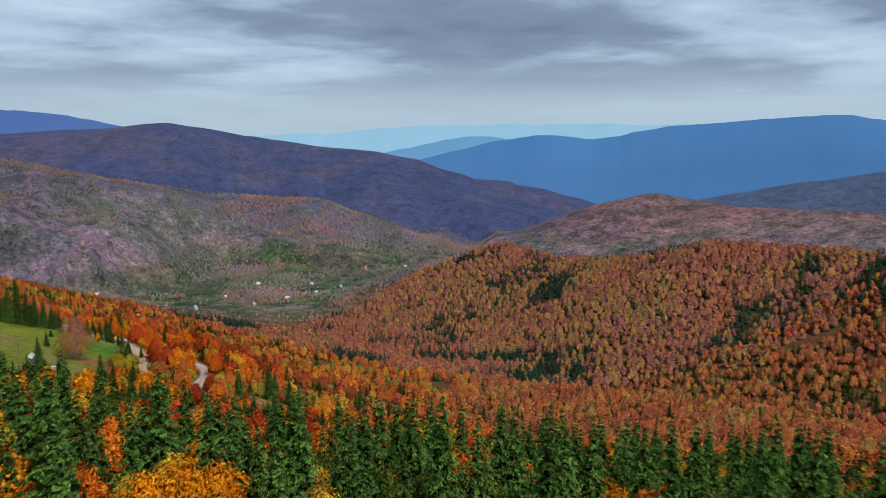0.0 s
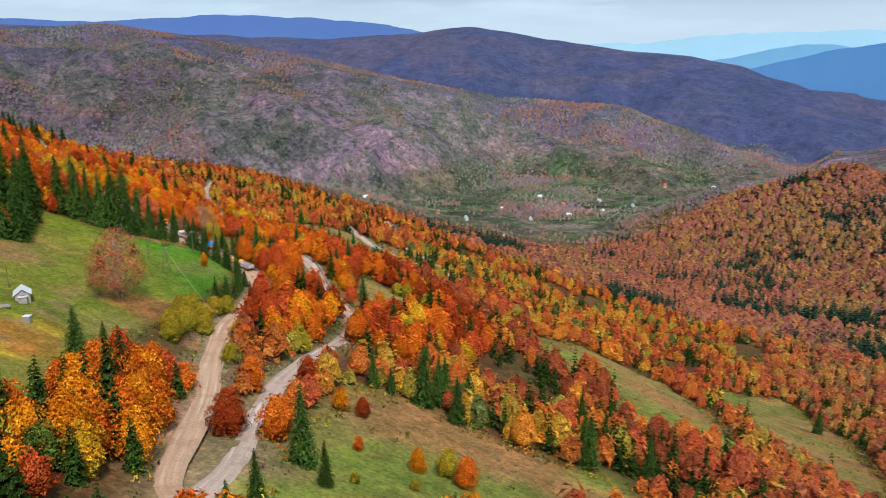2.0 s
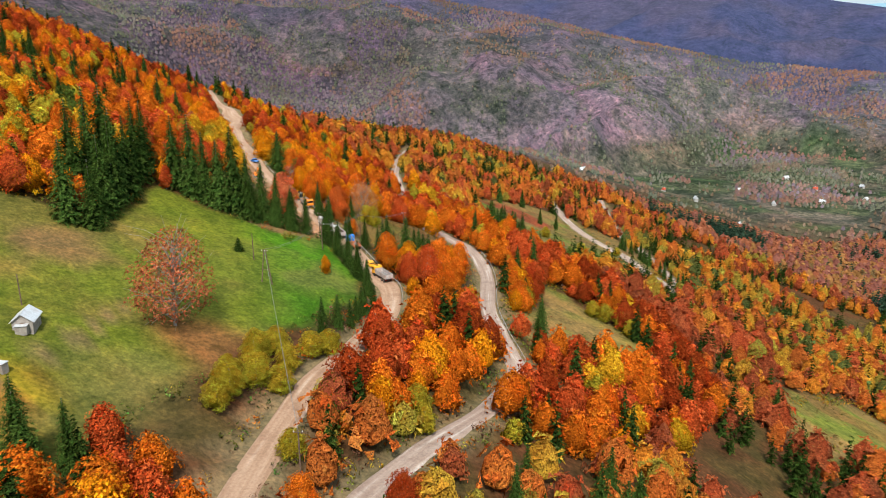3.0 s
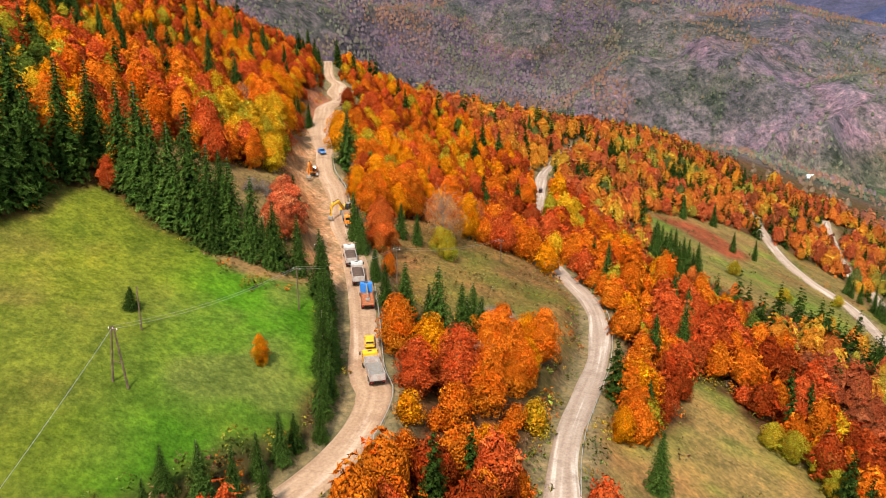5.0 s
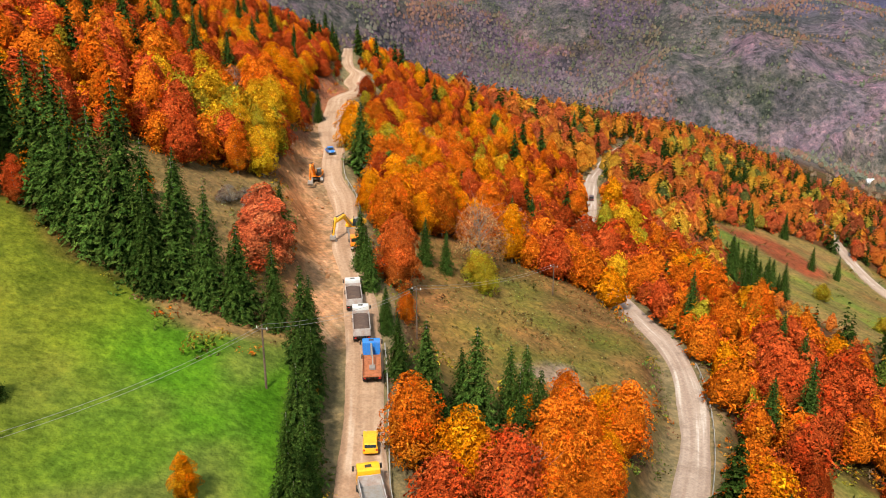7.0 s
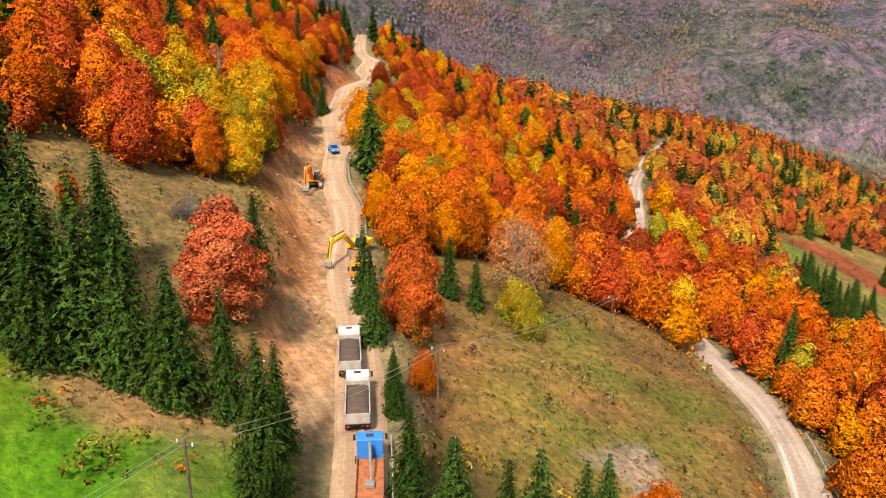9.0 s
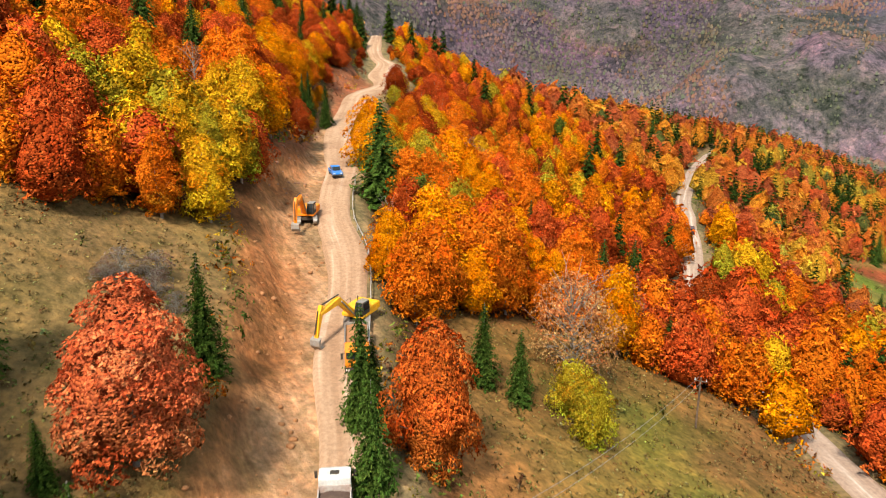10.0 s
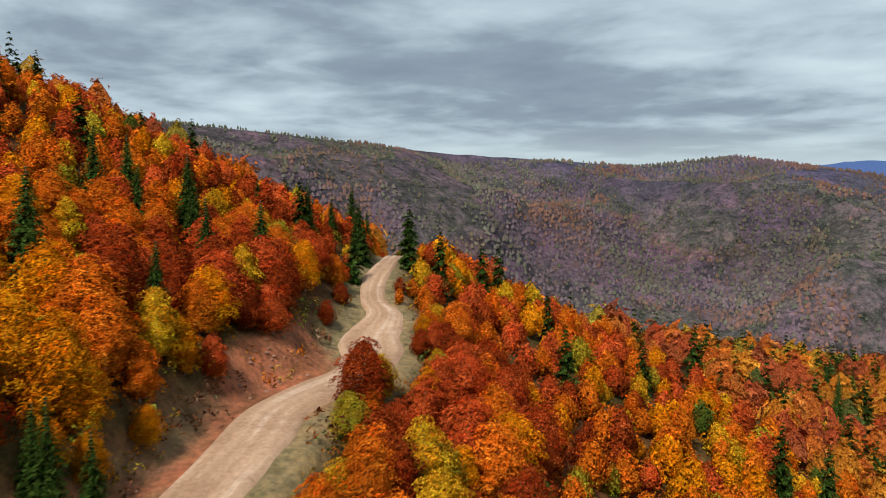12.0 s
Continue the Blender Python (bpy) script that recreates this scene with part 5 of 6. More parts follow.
YELLOW = painted("machine_yellow", (0.90, 0.43, 0.015), 0.38, 0, (0.36, 0.2, 0.09), 0.3, 0.9)
ORANGE = painted("machine_orange", (0.92, 0.25, 0.01), 0.38, 0, (0.33, 0.17, 0.08), 0.3, 0.9)
BLUE = painted("blue_paint", (0.02, 0.19, 0.62), 0.32, 0, (0.25, 0.19, 0.14), 0.2, 0.9)
RUST = painted("rusty_deck", (0.42, 0.14, 0.06), 0.75, 0.1, (0.20, 0.075, 0.035), 0.8, 0.6)
MAROON = painted("dark_red_paint", (0.05, 0.012, 0.014), 0.3, 0, (0.2, 0.14, 0.1), 0.25, 0.8)
SOIL = painted("heaped_soil", (0.085, 0.055, 0.045), 0.95, 0, (0.15, 0.095, 0.07), 0.7, 0.5)
EARTH = painted("orange_earth", (0.36, 0.17, 0.075), 0.95, 0, (0.24, 0.105, 0.05), 0.8, 0.7)
LAMP = painted("lamp_glass", (0.75, 0.73, 0.66), 0.15, 0, (0.4, 0.3, 0.2), 0.1, 0.3)
RED_LAMP = painted("red_lamp", (0.5, 0.02, 0.015), 0.2, 0, (0.3, 0.1, 0.08), 0.1, 0.3)


def glass_material():
    m, t, b = material("dark_glass", 0.06)
    b.inputs["Base Color"].default_value = (0.016, 0.02, 0.022, 1)
    b.inputs["Specular IOR Level"].default_value = 0.5
    return m


GLASS = glass_material()


def wheel(parent, x, y, r, wide):
    s = 1 if x > 0 else -1
    bm = bmesh.new()
    for half, rad in ((wide / 2, r * 0.93), (wide / 2 * 0.8, r)):
        rod((x - half, y, r), (x + half, y, r), rad, sides=18, bm=bm)
    tyre = part("wheel", bm, RUBBER, parent)
    part("rim", rod((x + s * wide * 0.47, y, r), (x + s * (wide * 0.5 + 0.03), y, r), r * 0.56, r * 0.48, 14), STEEL, tyre, "dusty steel rim")


def heap(x0, x1, y0, y1, z, rise, seed):
    bm = bmesh.new()
    n, m = 13, 21
    grid = [[None] * m for _ in range(n)]
    for i in range(n):
        for j in range(m):
            u, v = i / (n - 1), j / (m - 1)
            px, py = x0 + (x1 - x0) * u, y0 + (y1 - y0) * v
            h = rise * (math.sin(math.pi * u) * math.sin(math.pi * min(1, v * 0.9 + 0.05))) ** 0.6
            h += 0.12 * noise.noise(Vector((px * 1.7, py * 1.7, seed)))
            grid[i][j] = bm.verts.new((px, py, z + h))
    for i in range(n - 1):
        for j in range(m - 1):
            bm.faces.new((grid[i][j], grid[i + 1][j], grid[i + 1][j + 1], grid[i][j + 1])).smooth = True
    return bm


def on_road(road, x, y, aside=0.0, back=False):
    """Place, height and heading on a road near a point; aside: metres to the right of the middle."""
    p = road.line
    i = int(np.argmin(np.hypot(p[:, 0] - x, p[:, 1] - y)))
    i = min(max(i, 1), len(p) - 2)
    t = p[i + 1] - p[i - 1]
    t = t / np.linalg.norm(t)
    s = np.array((t[1], -t[0]))
    if back:
        t = -t
    q = np.array((x, y)) + s * (aside - float((np.array((x, y)) - p[i]) @ s))
    return q[0], q[1], road.z[i] + 0.13, math.atan2(-t[0], t[1])


def tipper_truck(x, y, label, cab_mat, bed_mat, load=None, aside=0.9, back=False, road=0, flat_deck=False):
    px, py, pz, turn = on_road(ROADS[road], x, y, aside, back)
    e = thing("tipper_truck", px, py, turn, label, "truck", "trucks on the dirt road", pz)
    bm = box(-0.55, -0.35, -4.2, 3.9, 0.72, 1.0, 0.02)
    box(0.35, 0.55, -4.2, 3.9, 0.72, 1.0, 0.02, bm)
    for yy in (-3.9, -2.2, -0.6, 1.2, 3.0):
        box(-0.4, 0.4, yy - 0.08, yy + 0.08, 0.74, 0.94, 0.01, bm)
    box(-1.1, -0.6, -0.2, 1.2, 0.6, 1.05, 0.06, bm)
    part("chassis", bm, DARK, e)
    cab = part("cab", extruded([(2.35, 0.75), (4.15, 0.75), (4.25, 1.5), (4.12, 2.1), (3.9, 2.85), (3.75, 2.98), (2.42, 2.98), (2.35, 2.9)], -1.22, 1.22, 0.08), cab_mat, e)
    part("windscreen", extruded([(4.2, 1.95), (4.24, 1.95), (4.0, 2.75), (3.96, 2.75)], -1.08, 1.08, 0.01), GLASS, cab, "dark glass windscreen")
    part("roof_hatch", box(-0.35, 0.35, 2.85, 3.35, 2.97, 3.03, 0.015), DARK, cab)
    part("sun_visor", extruded([(4.0, 2.74), (4.3, 2.66), (4.3, 2.70), (3.98, 2.82)], -1.1, 1.1, 0.01), cab_mat, cab)
    part("bumper", box(-1.22, 1.22, 4.12, 4.36, 0.55, 1.05, 0.05), DARK, e)
    for sx in (-1, 1):
        part("side_window", box(sx * 1.2 - 0.03, sx * 1.2 + 0.03, 2.9, 3.85, 1.95, 2.65, 0.01), GLASS, cab)
        m = bmesh.new()
        rod((sx * 1.2, 4.05, 2.55), (sx * 1.5, 4.1, 2.5), 0.025, bm=m)
        box(sx * 1.5 - 0.12, sx * 1.5 + 0.12, 4.05, 4.14, 1.9, 2.55, 0.03, m)
        part("mirror", m, DARK, cab)
        part("headlight", box(sx * 0.95 - 0.18, sx * 0.95 + 0.18, 4.3, 4.38, 0.72, 0.9, 0.02), LAMP, e)
        part("tail_light", box(sx * 0.95 - 0.15, sx * 0.95 + 0.15, -4.38, -4.3, 0.8, 0.95, 0.02), RED_LAMP, e)
        part("mudguard", box(sx * 1.22 - 0.2, sx * 1.22 + 0.03, 2.2, 2.75, 0.55, 1.1, 0.05), DARK, e)
    if flat_deck:
        part("deck", box(-1.22, 1.22, -4.3, 2.1, 1.02, 1.22, 0.04), bed_mat, e, "rusty steel deck")
        for sx in (-1, 1):
            part("side_board", box(sx * 1.18 - 0.05, sx * 1.18 + 0.05, -4.2, 2.0, 1.2, 1.62, 0.02), bed_mat, e)
        m = rod((0, 1.6, 1.2), (0, 1.6, 3.1), 0.16)
        rod((0, 1.6, 3.0), (0.1, -1.0, 2.5), 0.11, bm=m)
        rod((0.1, -1.0, 2.5), (0.15, -2.2, 1.7), 0.09, bm=m)
        box(-0.35, 0.45, -2.7, -1.9, 1.25, 1.7, 0.08, m)
        part("crane", m, STEEL, e, "folded steel loading crane")
    else:
        bed = part("cargo_bed", box(-1.22, 1.22, -4.35, 2.15, 1.1, 1.25, 0.03), bed_mat, e, "open steel tipping bed")
        for sx in (-1, 1):
            part("side_wall", box(sx * 1.2 - 0.05, sx * 1.2 + 0.05, -4.3, 2.1, 1.2, 2.35, 0.02), bed_mat, bed)
            for k in range(6):
                yy = -4.0 + k * 1.18
                part("rib", box(sx * 1.27 - 0.03, sx * 1.27 + 0.03, yy - 0.06, yy + 0.06, 1.2, 2.32, 0.01), bed_mat, bed)
        part("front_wall", box(-1.2, 1.2, 2.02, 2.12, 1.2, 2.55, 0.02), bed_mat, bed)
        part("tailgate", box(-1.2, 1.2, -4.42, -4.32, 1.2, 2.3, 0.02), bed_mat, bed)
        if load:
            part("load", heap(-1.14, 1.14, -4.2, 1.95, 1.95, 0.6, x * 0.1), load, e, "heaped load of soil")
        else:
            part("bed_floor", box(-1.12, 1.12, -4.25, 1.98, 1.25, 1.3, 0), STEEL, bed, "scraped grey bed floor")
    for yy in (3.0, -1.9, -3.2):
        for sx in (-1, 1):
            wheel(e, sx * 1.02, yy, 0.5, 0.34 if yy > 0 else 0.5)
    return e


def excavator(x, y, reach_to, paint, label, seed=0, z=None, stretch=1.0):
    """A crawler excavator whose arm points at reach_to."""
    track_turn = on_road(ROADS[0], x, y)[3]
    dx, dy = reach_to[0] - x, reach_to[1] - y
    reach = math.hypot(dx, dy)
    turn = math.atan2(-dx, dy)
    e = thing("excavator", x, y, turn, label, "excavator", "excavators at the digging", z)
    swing = Matrix.Rotation(track_turn - turn, 4, "Z")
    for sx in (-1.2, 1.2):
        profile = [(-1.75, 0.02), (1.75, 0.02), (2.12, 0.3), (2.2, 0.55), (2.05, 0.82), (1.75, 0.95), (-1.75, 0.95), (-2.05, 0.82), (-2.2, 0.55), (-2.12, 0.3)]
        bm = extruded(profile, sx - 0.32, sx + 0.32, 0.03)
        for k in range(16):
            yy = -1.75 + k * 3.5 / 15
            box(sx - 0.34, sx + 0.34, yy - 0.07, yy + 0.07, 0.93, 1.0, 0, bm)
        bm.transform(swing)
        part("track", bm, STEEL, e, "muddy steel crawler track")
    bm = box(-0.95, 0.95, -1.1, 1.1, 0.45, 0.85, 0.06)
    rod((0, 0, 0.8), (0, 0, 1.15), 0.75, sides=20, bm=bm)
    bm.transform(swing)
    part("undercarriage", bm, DARK, e)
    house = part("house", box(-1.4, 1.4, -2.3, 1.15, 1.12, 1.55, 0.06), paint, e)
    part("engine_cover", box(-0.3, 1.4, -2.2, 0.9, 1.5, 2.15, 0.12), paint, house)
    part("engine_cover", box(-1.4, -0.3, -2.2, -0.55, 1.5, 2.15, 0.12), paint, house)
    part("counterweight", extruded([(-2.9, 1.25), (-2.2, 1.15), (-2.15, 2.2), (-2.75, 2.15), (-2.98, 1.9)], -1.38, 1.38, 0.15), paint, house)
    part("exhaust", rod((0.85, -1.5, 2.1), (0.85, -1.5, 2.75), 0.07), DARK, house)
    m = bmesh.new()
    for a, b in (((1.25, 0.8, 2.15), (1.25, 0.8, 2.7)), ((1.25, 0.8, 2.7), (1.25, -0.6, 2.7)), ((1.25, -0.6, 2.7), (1.25, -0.6, 2.15))):
        rod(a, b, 0.025, sides=6, bm=m)
    part("handrail", m, DARK, house)
    cab = part("cab", extruded([(-0.5, 1.5), (1.15, 1.35), (1.35, 1.7), (1.25, 2.4), (0.95, 3.0), (-0.35, 3.02), (-0.5, 2.9)], -1.4, -0.42, 0.07), DARK, e, "black operator cab")
    part("window", extruded([(1.36, 1.72), (1.4, 1.72), (1.28, 2.45), (1.0, 2.95), (0.96, 2.95), (1.24, 2.42)], -1.3, -0.52, 0.01), GLASS, cab)
    part("window", box(-1.43, -1.39, -0.3, 0.85, 2.0, 2.85, 0.01), GLASS, cab)
    part("roof", box(-1.38, -0.44, -0.42, 0.98, 3.0, 3.07, 0.02), STEEL, cab)
    # the arm: bent boom, stick and bucket
    r = reach
    knee, elbow, wrist = (0.40 * r + 0.5, 4.4 * stretch), (0.88 * r, 3.9 * stretch), (r - 0.25, 1.35)
    boom = extruded([(0.85, 1.35), (1.05, 1.25), (knee[0] + 0.1, knee[1] - 0.55), (elbow[0], elbow[1] - 0.28), (elbow[0] + 0.12, elbow[1] + 0.1), (knee[0] - 0.1, knee[1] + 0.2), (0.75, 1.85)], -0.29, 0.29, 0.06)
    part("boom", boom, paint, e)
    part("stick", extruded([(elbow[0] - 0.55, elbow[1] + 0.75), (elbow[0] - 0.2, elbow[1] + 0.85), (elbow[0] + 0.35, elbow[1]), (wrist[0] + 0.12, wrist[1]), (wrist[0] - 0.12, wrist[1] - 0.05), (elbow[0] - 0.3, elbow[1] - 0.1)], -0.22, 0.22, 0.05), paint, e)
    part("bucket", extruded([(wrist[0] - 0.1, wrist[1] + 0.1), (wrist[0] + 0.35, wrist[1] - 0.15), (wrist[0] + 0.4, wrist[1] - 0.8), (wrist[0] + 0.05, wrist[1] - 1.25), (wrist[0] - 0.6, wrist[1] - 1.2),
                             (wrist[0] - 0.55, wrist[1] - 1.12), (wrist[0] - 0.05, wrist[1] - 1.05), (wrist[0] + 0.18, wrist[1] - 0.7), (wrist[0] + 0.1, wrist[1] - 0.3)], -0.6, 0.6, 0.02), STEEL, e, "worn steel bucket")
    for sx in (-0.36, 0.36):
        part("boom_cylinder", rod((sx, 0.95, 1.35), (sx, knee[0] - 0.2, knee[1] - 0.35), 0.085), STEEL, e)
    part("stick_cylinder", rod((0, knee[0] - 0.1, knee[1] + 0.4), (0, elbow[0] - 0.4, elbow[1] + 0.8), 0.085), DARK, e)
    part("bucket_cylinder", rod((0, elbow[0] + 0.3, elbow[1] + 0.4), (0, wrist[0] + 0.3, wrist[1] + 0.45), 0.07), DARK, e)
    return e


def car(name, x, y, road, label, paint, length=4.0, aside=0.0, back=False, profile="hatch", turn_more=0.0):
    px, py, pz, turn = on_road(ROADS[road], x, y, aside, back)
    e = thing(name, px, py, turn + turn_more, label, "car", "", pz)
    h, w = length / 2, 0.86
    roof = {"hatch": [(-h + 0.35, 1.45), (0.35, 1.48)], "pickup": [(-0.75, 1.68), (0.5, 1.7)], "van": [(-h + 0.15, 1.85), (0.65, 1.88)]}[profile]
    deck = 0.98
    belt = [(-h, 0.35), (h, 0.35), (h, 0.72), (h - 0.15, 0.9), (0.95, deck)]
    body = part("body", extruded(belt + [(-h + 0.05, deck)], -w, w, 0.07), paint, e)
    rear_foot = -h + 0.08 if profile != "pickup" else roof[0][0] - 0.1
    part("cabin", extruded([(0.98, deck - 0.05), (roof[1][0], roof[1][1]), (roof[0][0], roof[0][1]), (rear_foot, deck - 0.05)], -w + 0.1, w - 0.1, 0.1), paint, e)
    part("windscreen", extruded([(1.0, deck + 0.03), (roof[1][0] + 0.1, roof[1][1] - 0.1), (roof[1][0] + 0.06, roof[1][1] - 0.1), (0.95, deck + 0.03)], -w + 0.18, w - 0.18, 0.01), GLASS, e)
    for sx in (-1, 1):
        part("side_window", extruded([(0.78, deck + 0.05), (roof[1][0] - 0.05, roof[1][1] - 0.14), (roof[0][0] + 0.15, roof[0][1] - 0.14), (rear_foot + 0.2, deck + 0.05)], sx * (w - 0.1) - 0.015, sx * (w - 0.1) + 0.015, 0), GLASS, e)
        part("headlight", box(sx * 0.6 - 0.16, sx * 0.6 + 0.16, h - 0.06, h + 0.02, 0.66, 0.82, 0.02), LAMP, e)
        part("tail_light", box(sx * 0.7 - 0.1, sx * 0.7 + 0.1, -h - 0.02, -h + 0.04, 0.7, 0.92, 0.02), RED_LAMP, e)
        part("door_mirror", box(sx * (w + 0.08) - 0.07, sx * (w + 0.08) + 0.07, 0.66, 0.76, 0.98, 1.12, 0.03), DARK, e)
        for yy in (h - 0.75, -h + 0.75):
            wheel(e, sx * (w - 0.1), yy, 0.33, 0.22)
    if profile != "pickup":
        part("rear_window", extruded([(-h + 0.04, deck + 0.1), (roof[0][0] - 0.06, roof[0][1] - 0.12), (roof[0][0] - 0.02, roof[0][1] - 0.12), (-h + 0.09, deck + 0.1)], -w + 0.2, w - 0.2, 0), GLASS, e)
    else:
        part("load_bed", box(-w + 0.12, w - 0.12, -h + 0.12, roof[0][0] - 0.25, deck - 0.02, deck + 0.02, 0), DARK, e)
    part("bumper", box(-w, w, h - 0.05, h + 0.07, 0.36, 0.56, 0.04), DARK, e)
    return e


tipper_truck(-183.5, 430.2, "yellow tipper truck with an empty grey bed on the dirt road", YELLOW, SILVER, None, 0.95)
car("car", -192.6, 435.2, 0, "small yellow car parked between trucks on the dirt road", YELLOW, 4.2, 0.9, False)
tipper_truck(-208.2, 443.2, "blue truck with a rusty deck and folded crane", BLUE, RUST, None, 1.0, flat_deck=True)
tipper_truck(-218.9, 448, "white tipper truck loaded with dark soil", WHITE, SILVER, SOIL, -0.2)
tipper_truck(-228.4, 452.5, "white dusty tipper truck with a soil load", WHITE, SILVER, SOIL, -1.0)
tipper_truck(-252, 463.4, "orange tipper truck with a grey bed being loaded", ORANGE, STEEL, EARTH, 1.7, back=True)
excavator(-260.2, 468.2, (-255.6, 461.2), YELLOW, "yellow crawler excavator loading earth beside the dirt road", stretch=1.0)
excavator(-291.5, 474.2, (-286.6, 470.6), ORANGE, "orange crawler excavator digging into the slope", stretch=1.05)
car("pickup", -308.6, 485.6, 0, "blue pickup parked on the dirt road", BLUE, 4.6, -0.8, True, "pickup", 0.3)
car("car", -299.3, 568.4, 1, "small white car parked on the gravel road", WHITE, 3.7, 1.6, True)
car("van", -331.3, 604.9, 1, "dark red van driving up the gravel road", MAROON, 4.8, 0.3, False, "van")


# ---- huts, poles, rails ----
PLANK = painted("grey_planks", (0.30, 0.27, 0.24), 0.85, 0, (0.16, 0.13, 0.11), 0.6, 0.8)
TIN = painted("pale_tin_roof", (0.62, 0.64, 0.66), 0.4, 0.3, (0.36, 0.28, 0.22), 0.35, 1.4)
POLE = painted("tarred_pole", (0.09, 0.06, 0.042), 0.9, 0, (0.30, 0.2, 0.13), 0.6, 0.7)
WIRE = painted("wire", (0.32, 0.31, 0.29), 0.5, 0.5, (0.2, 0.2, 0.2), 0.2, 0.5)
GALVANISED = painted("galvanised_rail", (0.52, 0.52, 0.51), 0.45, 0.4, (0.36, 0.27, 0.2), 0.5, 0.8)
STONE = painted("broken_stone", (0.27, 0.15, 0.10), 0.95, 0, (0.18, 0.075, 0.045), 0.7, 0.6)


def hut(x, y, turn):
    e = thing("hut", x, y, turn, "small grey plank hut with a pale tin gable roof", "hut")
    w, d, hgt = 1.7, 2.3, 1.9
    wall = part("wall", box(-w, w, -d, d, -0.8, hgt, 0.03), PLANK, e)
    gable = extruded([(-w, hgt), (w, hgt), (0, hgt + 1.3)], -d + 0.03, d - 0.03, 0)
    gable.transform(Matrix.Rotation(radians(90), 4, "Z"))
    part("gable", gable, PLANK, e)
    for k in range(12):
        yy = -d + 0.18 + k * 0.385
        for sx in (-1, 1):
            part("plank", box(sx * (w + 0.02) - 0.025, sx * (w + 0.02) + 0.025, yy - 0.17, yy + 0.17, -0.5, hgt - 0.03, 0), PLANK, wall)
    for sx in (-1, 1):
        slope = extruded([(0.0, hgt + 1.32), (0.0, hgt + 1.4), (sx * (w + 0.45), hgt - 0.22), (sx * (w + 0.45), hgt - 0.3)], -d - 0.4, d + 0.4, 0)
        slope.transform(Matrix.Rotation(radians(90), 4, "Z") @ Matrix.Scale(1, 4))
        part("roof", slope, TIN, e, "pale tin roof sheet")
    part("door", box(-0.45, 0.45, -d - 0.05, -d - 0.01, -0.1, 1.6, 0.01), POLE, wall, "dark wooden door")
    part("porch", box(-1.0, 1.0, -d - 1.2, -d - 0.06, -0.4, 1.35, 0.04), PLANK, e)
    part("porch_roof", box(-1.15, 1.15, -d - 1.4, -d + 0.0, 1.36, 1.43, 0.01), TIN, e)


hut(-180, 334, radians(50))
e = thing("trough", -176, 325, radians(40), "grey wooden trough lying on the meadow", "trough")
part("trough_side", box(-1.6, 1.6, -0.5, -0.38, 0, 0.6, 0.02), PLANK, e)
part("trough_side", box(-1.6, 1.6, 0.38, 0.5, 0, 0.6, 0.02), PLANK, e)
part("trough_floor", box(-1.6, 1.6, -0.4, 0.4, 0.0, 0.12, 0.01), PLANK, e)
e = thing("water_tank", -166.6, 323.8, 0.4, "small grey concrete water tank on the meadow", "tank")
part("tank", box(-0.8, 0.8, -0.7, 0.7, -0.3, 1.5, 0.06), STEEL, e)
part("lid", box(-0.88, 0.88, -0.78, 0.78, 1.5, 1.62, 0.03), TIN, e, "pale lid")


def pole(x, y, tall, label, arm=True, legs=1, turn=0.0):
    e = thing("utility_pole", x, y, turn, label, "pole", "wooden poles of the power line", sink=0.3)
    if legs == 2:
        for sx in (-1.3, 1.3):
            part("leg", rod((sx, 0, 0), (sx * 0.12, 0, tall), 0.16, 0.11, 8), POLE, e)
        part("brace", rod((-0.85, 0, tall * 0.42), (0.85, 0, tall * 0.42), 0.07), POLE, e)
    else:
        part("shaft", rod((0, 0, 0), (0, 0, tall), 0.15, 0.1, 8), POLE, e)
    if arm:
        part("crossarm", box(-0.8, 0.8, -0.06, 0.06, tall - 0.55, tall - 0.42, 0.02), POLE, e)
        for sx in (-0.7, 0, 0.7):
            part("insulator", rod((sx, 0, tall - 0.42), (sx, 0, tall - 0.15), 0.06, 0.04, 8), LAMP, e, "white insulator")


POLES = [(-126, 350, 8.5), (-186, 392.7, 9.0), (-204.2, 427.8, 8.5), (-217.6, 457.1, 9.0), (-243.6, 508, 7.5)]
for k, (px, py, tall) in enumerate(POLES):
    pole(px, py, tall, "two-legged wooden power pole on the meadow" if k == 1 else "brown wooden power pole", True, 2 if k == 1 else 1, 0.6)
pole(-199.3, 399.4, 7.5, "leaning brown wooden pole on the meadow", False)
pole(-215.6, 437.4, 8.5, "wooden pole between spruces beside the road")
pole(-188.4, 337, 6.5, "thin wooden pole beside the hut", False)
for (ax, ay, ah), (bx, by, bh) in zip(POLES, POLES[1:]):
    az, bz = ground_at(ax, ay) + ah - 0.45, ground_at(bx, by) + bh - 0.45
    for off in (-0.7, 0.7):
        pts = [(ax + (bx - ax) * t + off * 0.8, ay + (by - ay) * t - off * 0.5, az + (bz - az) * t - 1.3 * 4 * t * (1 - t)) for t in np.linspace(0, 1, 14)]
        v, f = tube(pts, [0.022] * 14, 4)
        tagged(new("power_cable", mesh_of("power_cable", v, f, [WIRE], True)), "thin grey power cable strung between wooden poles", "cable", "power cables")


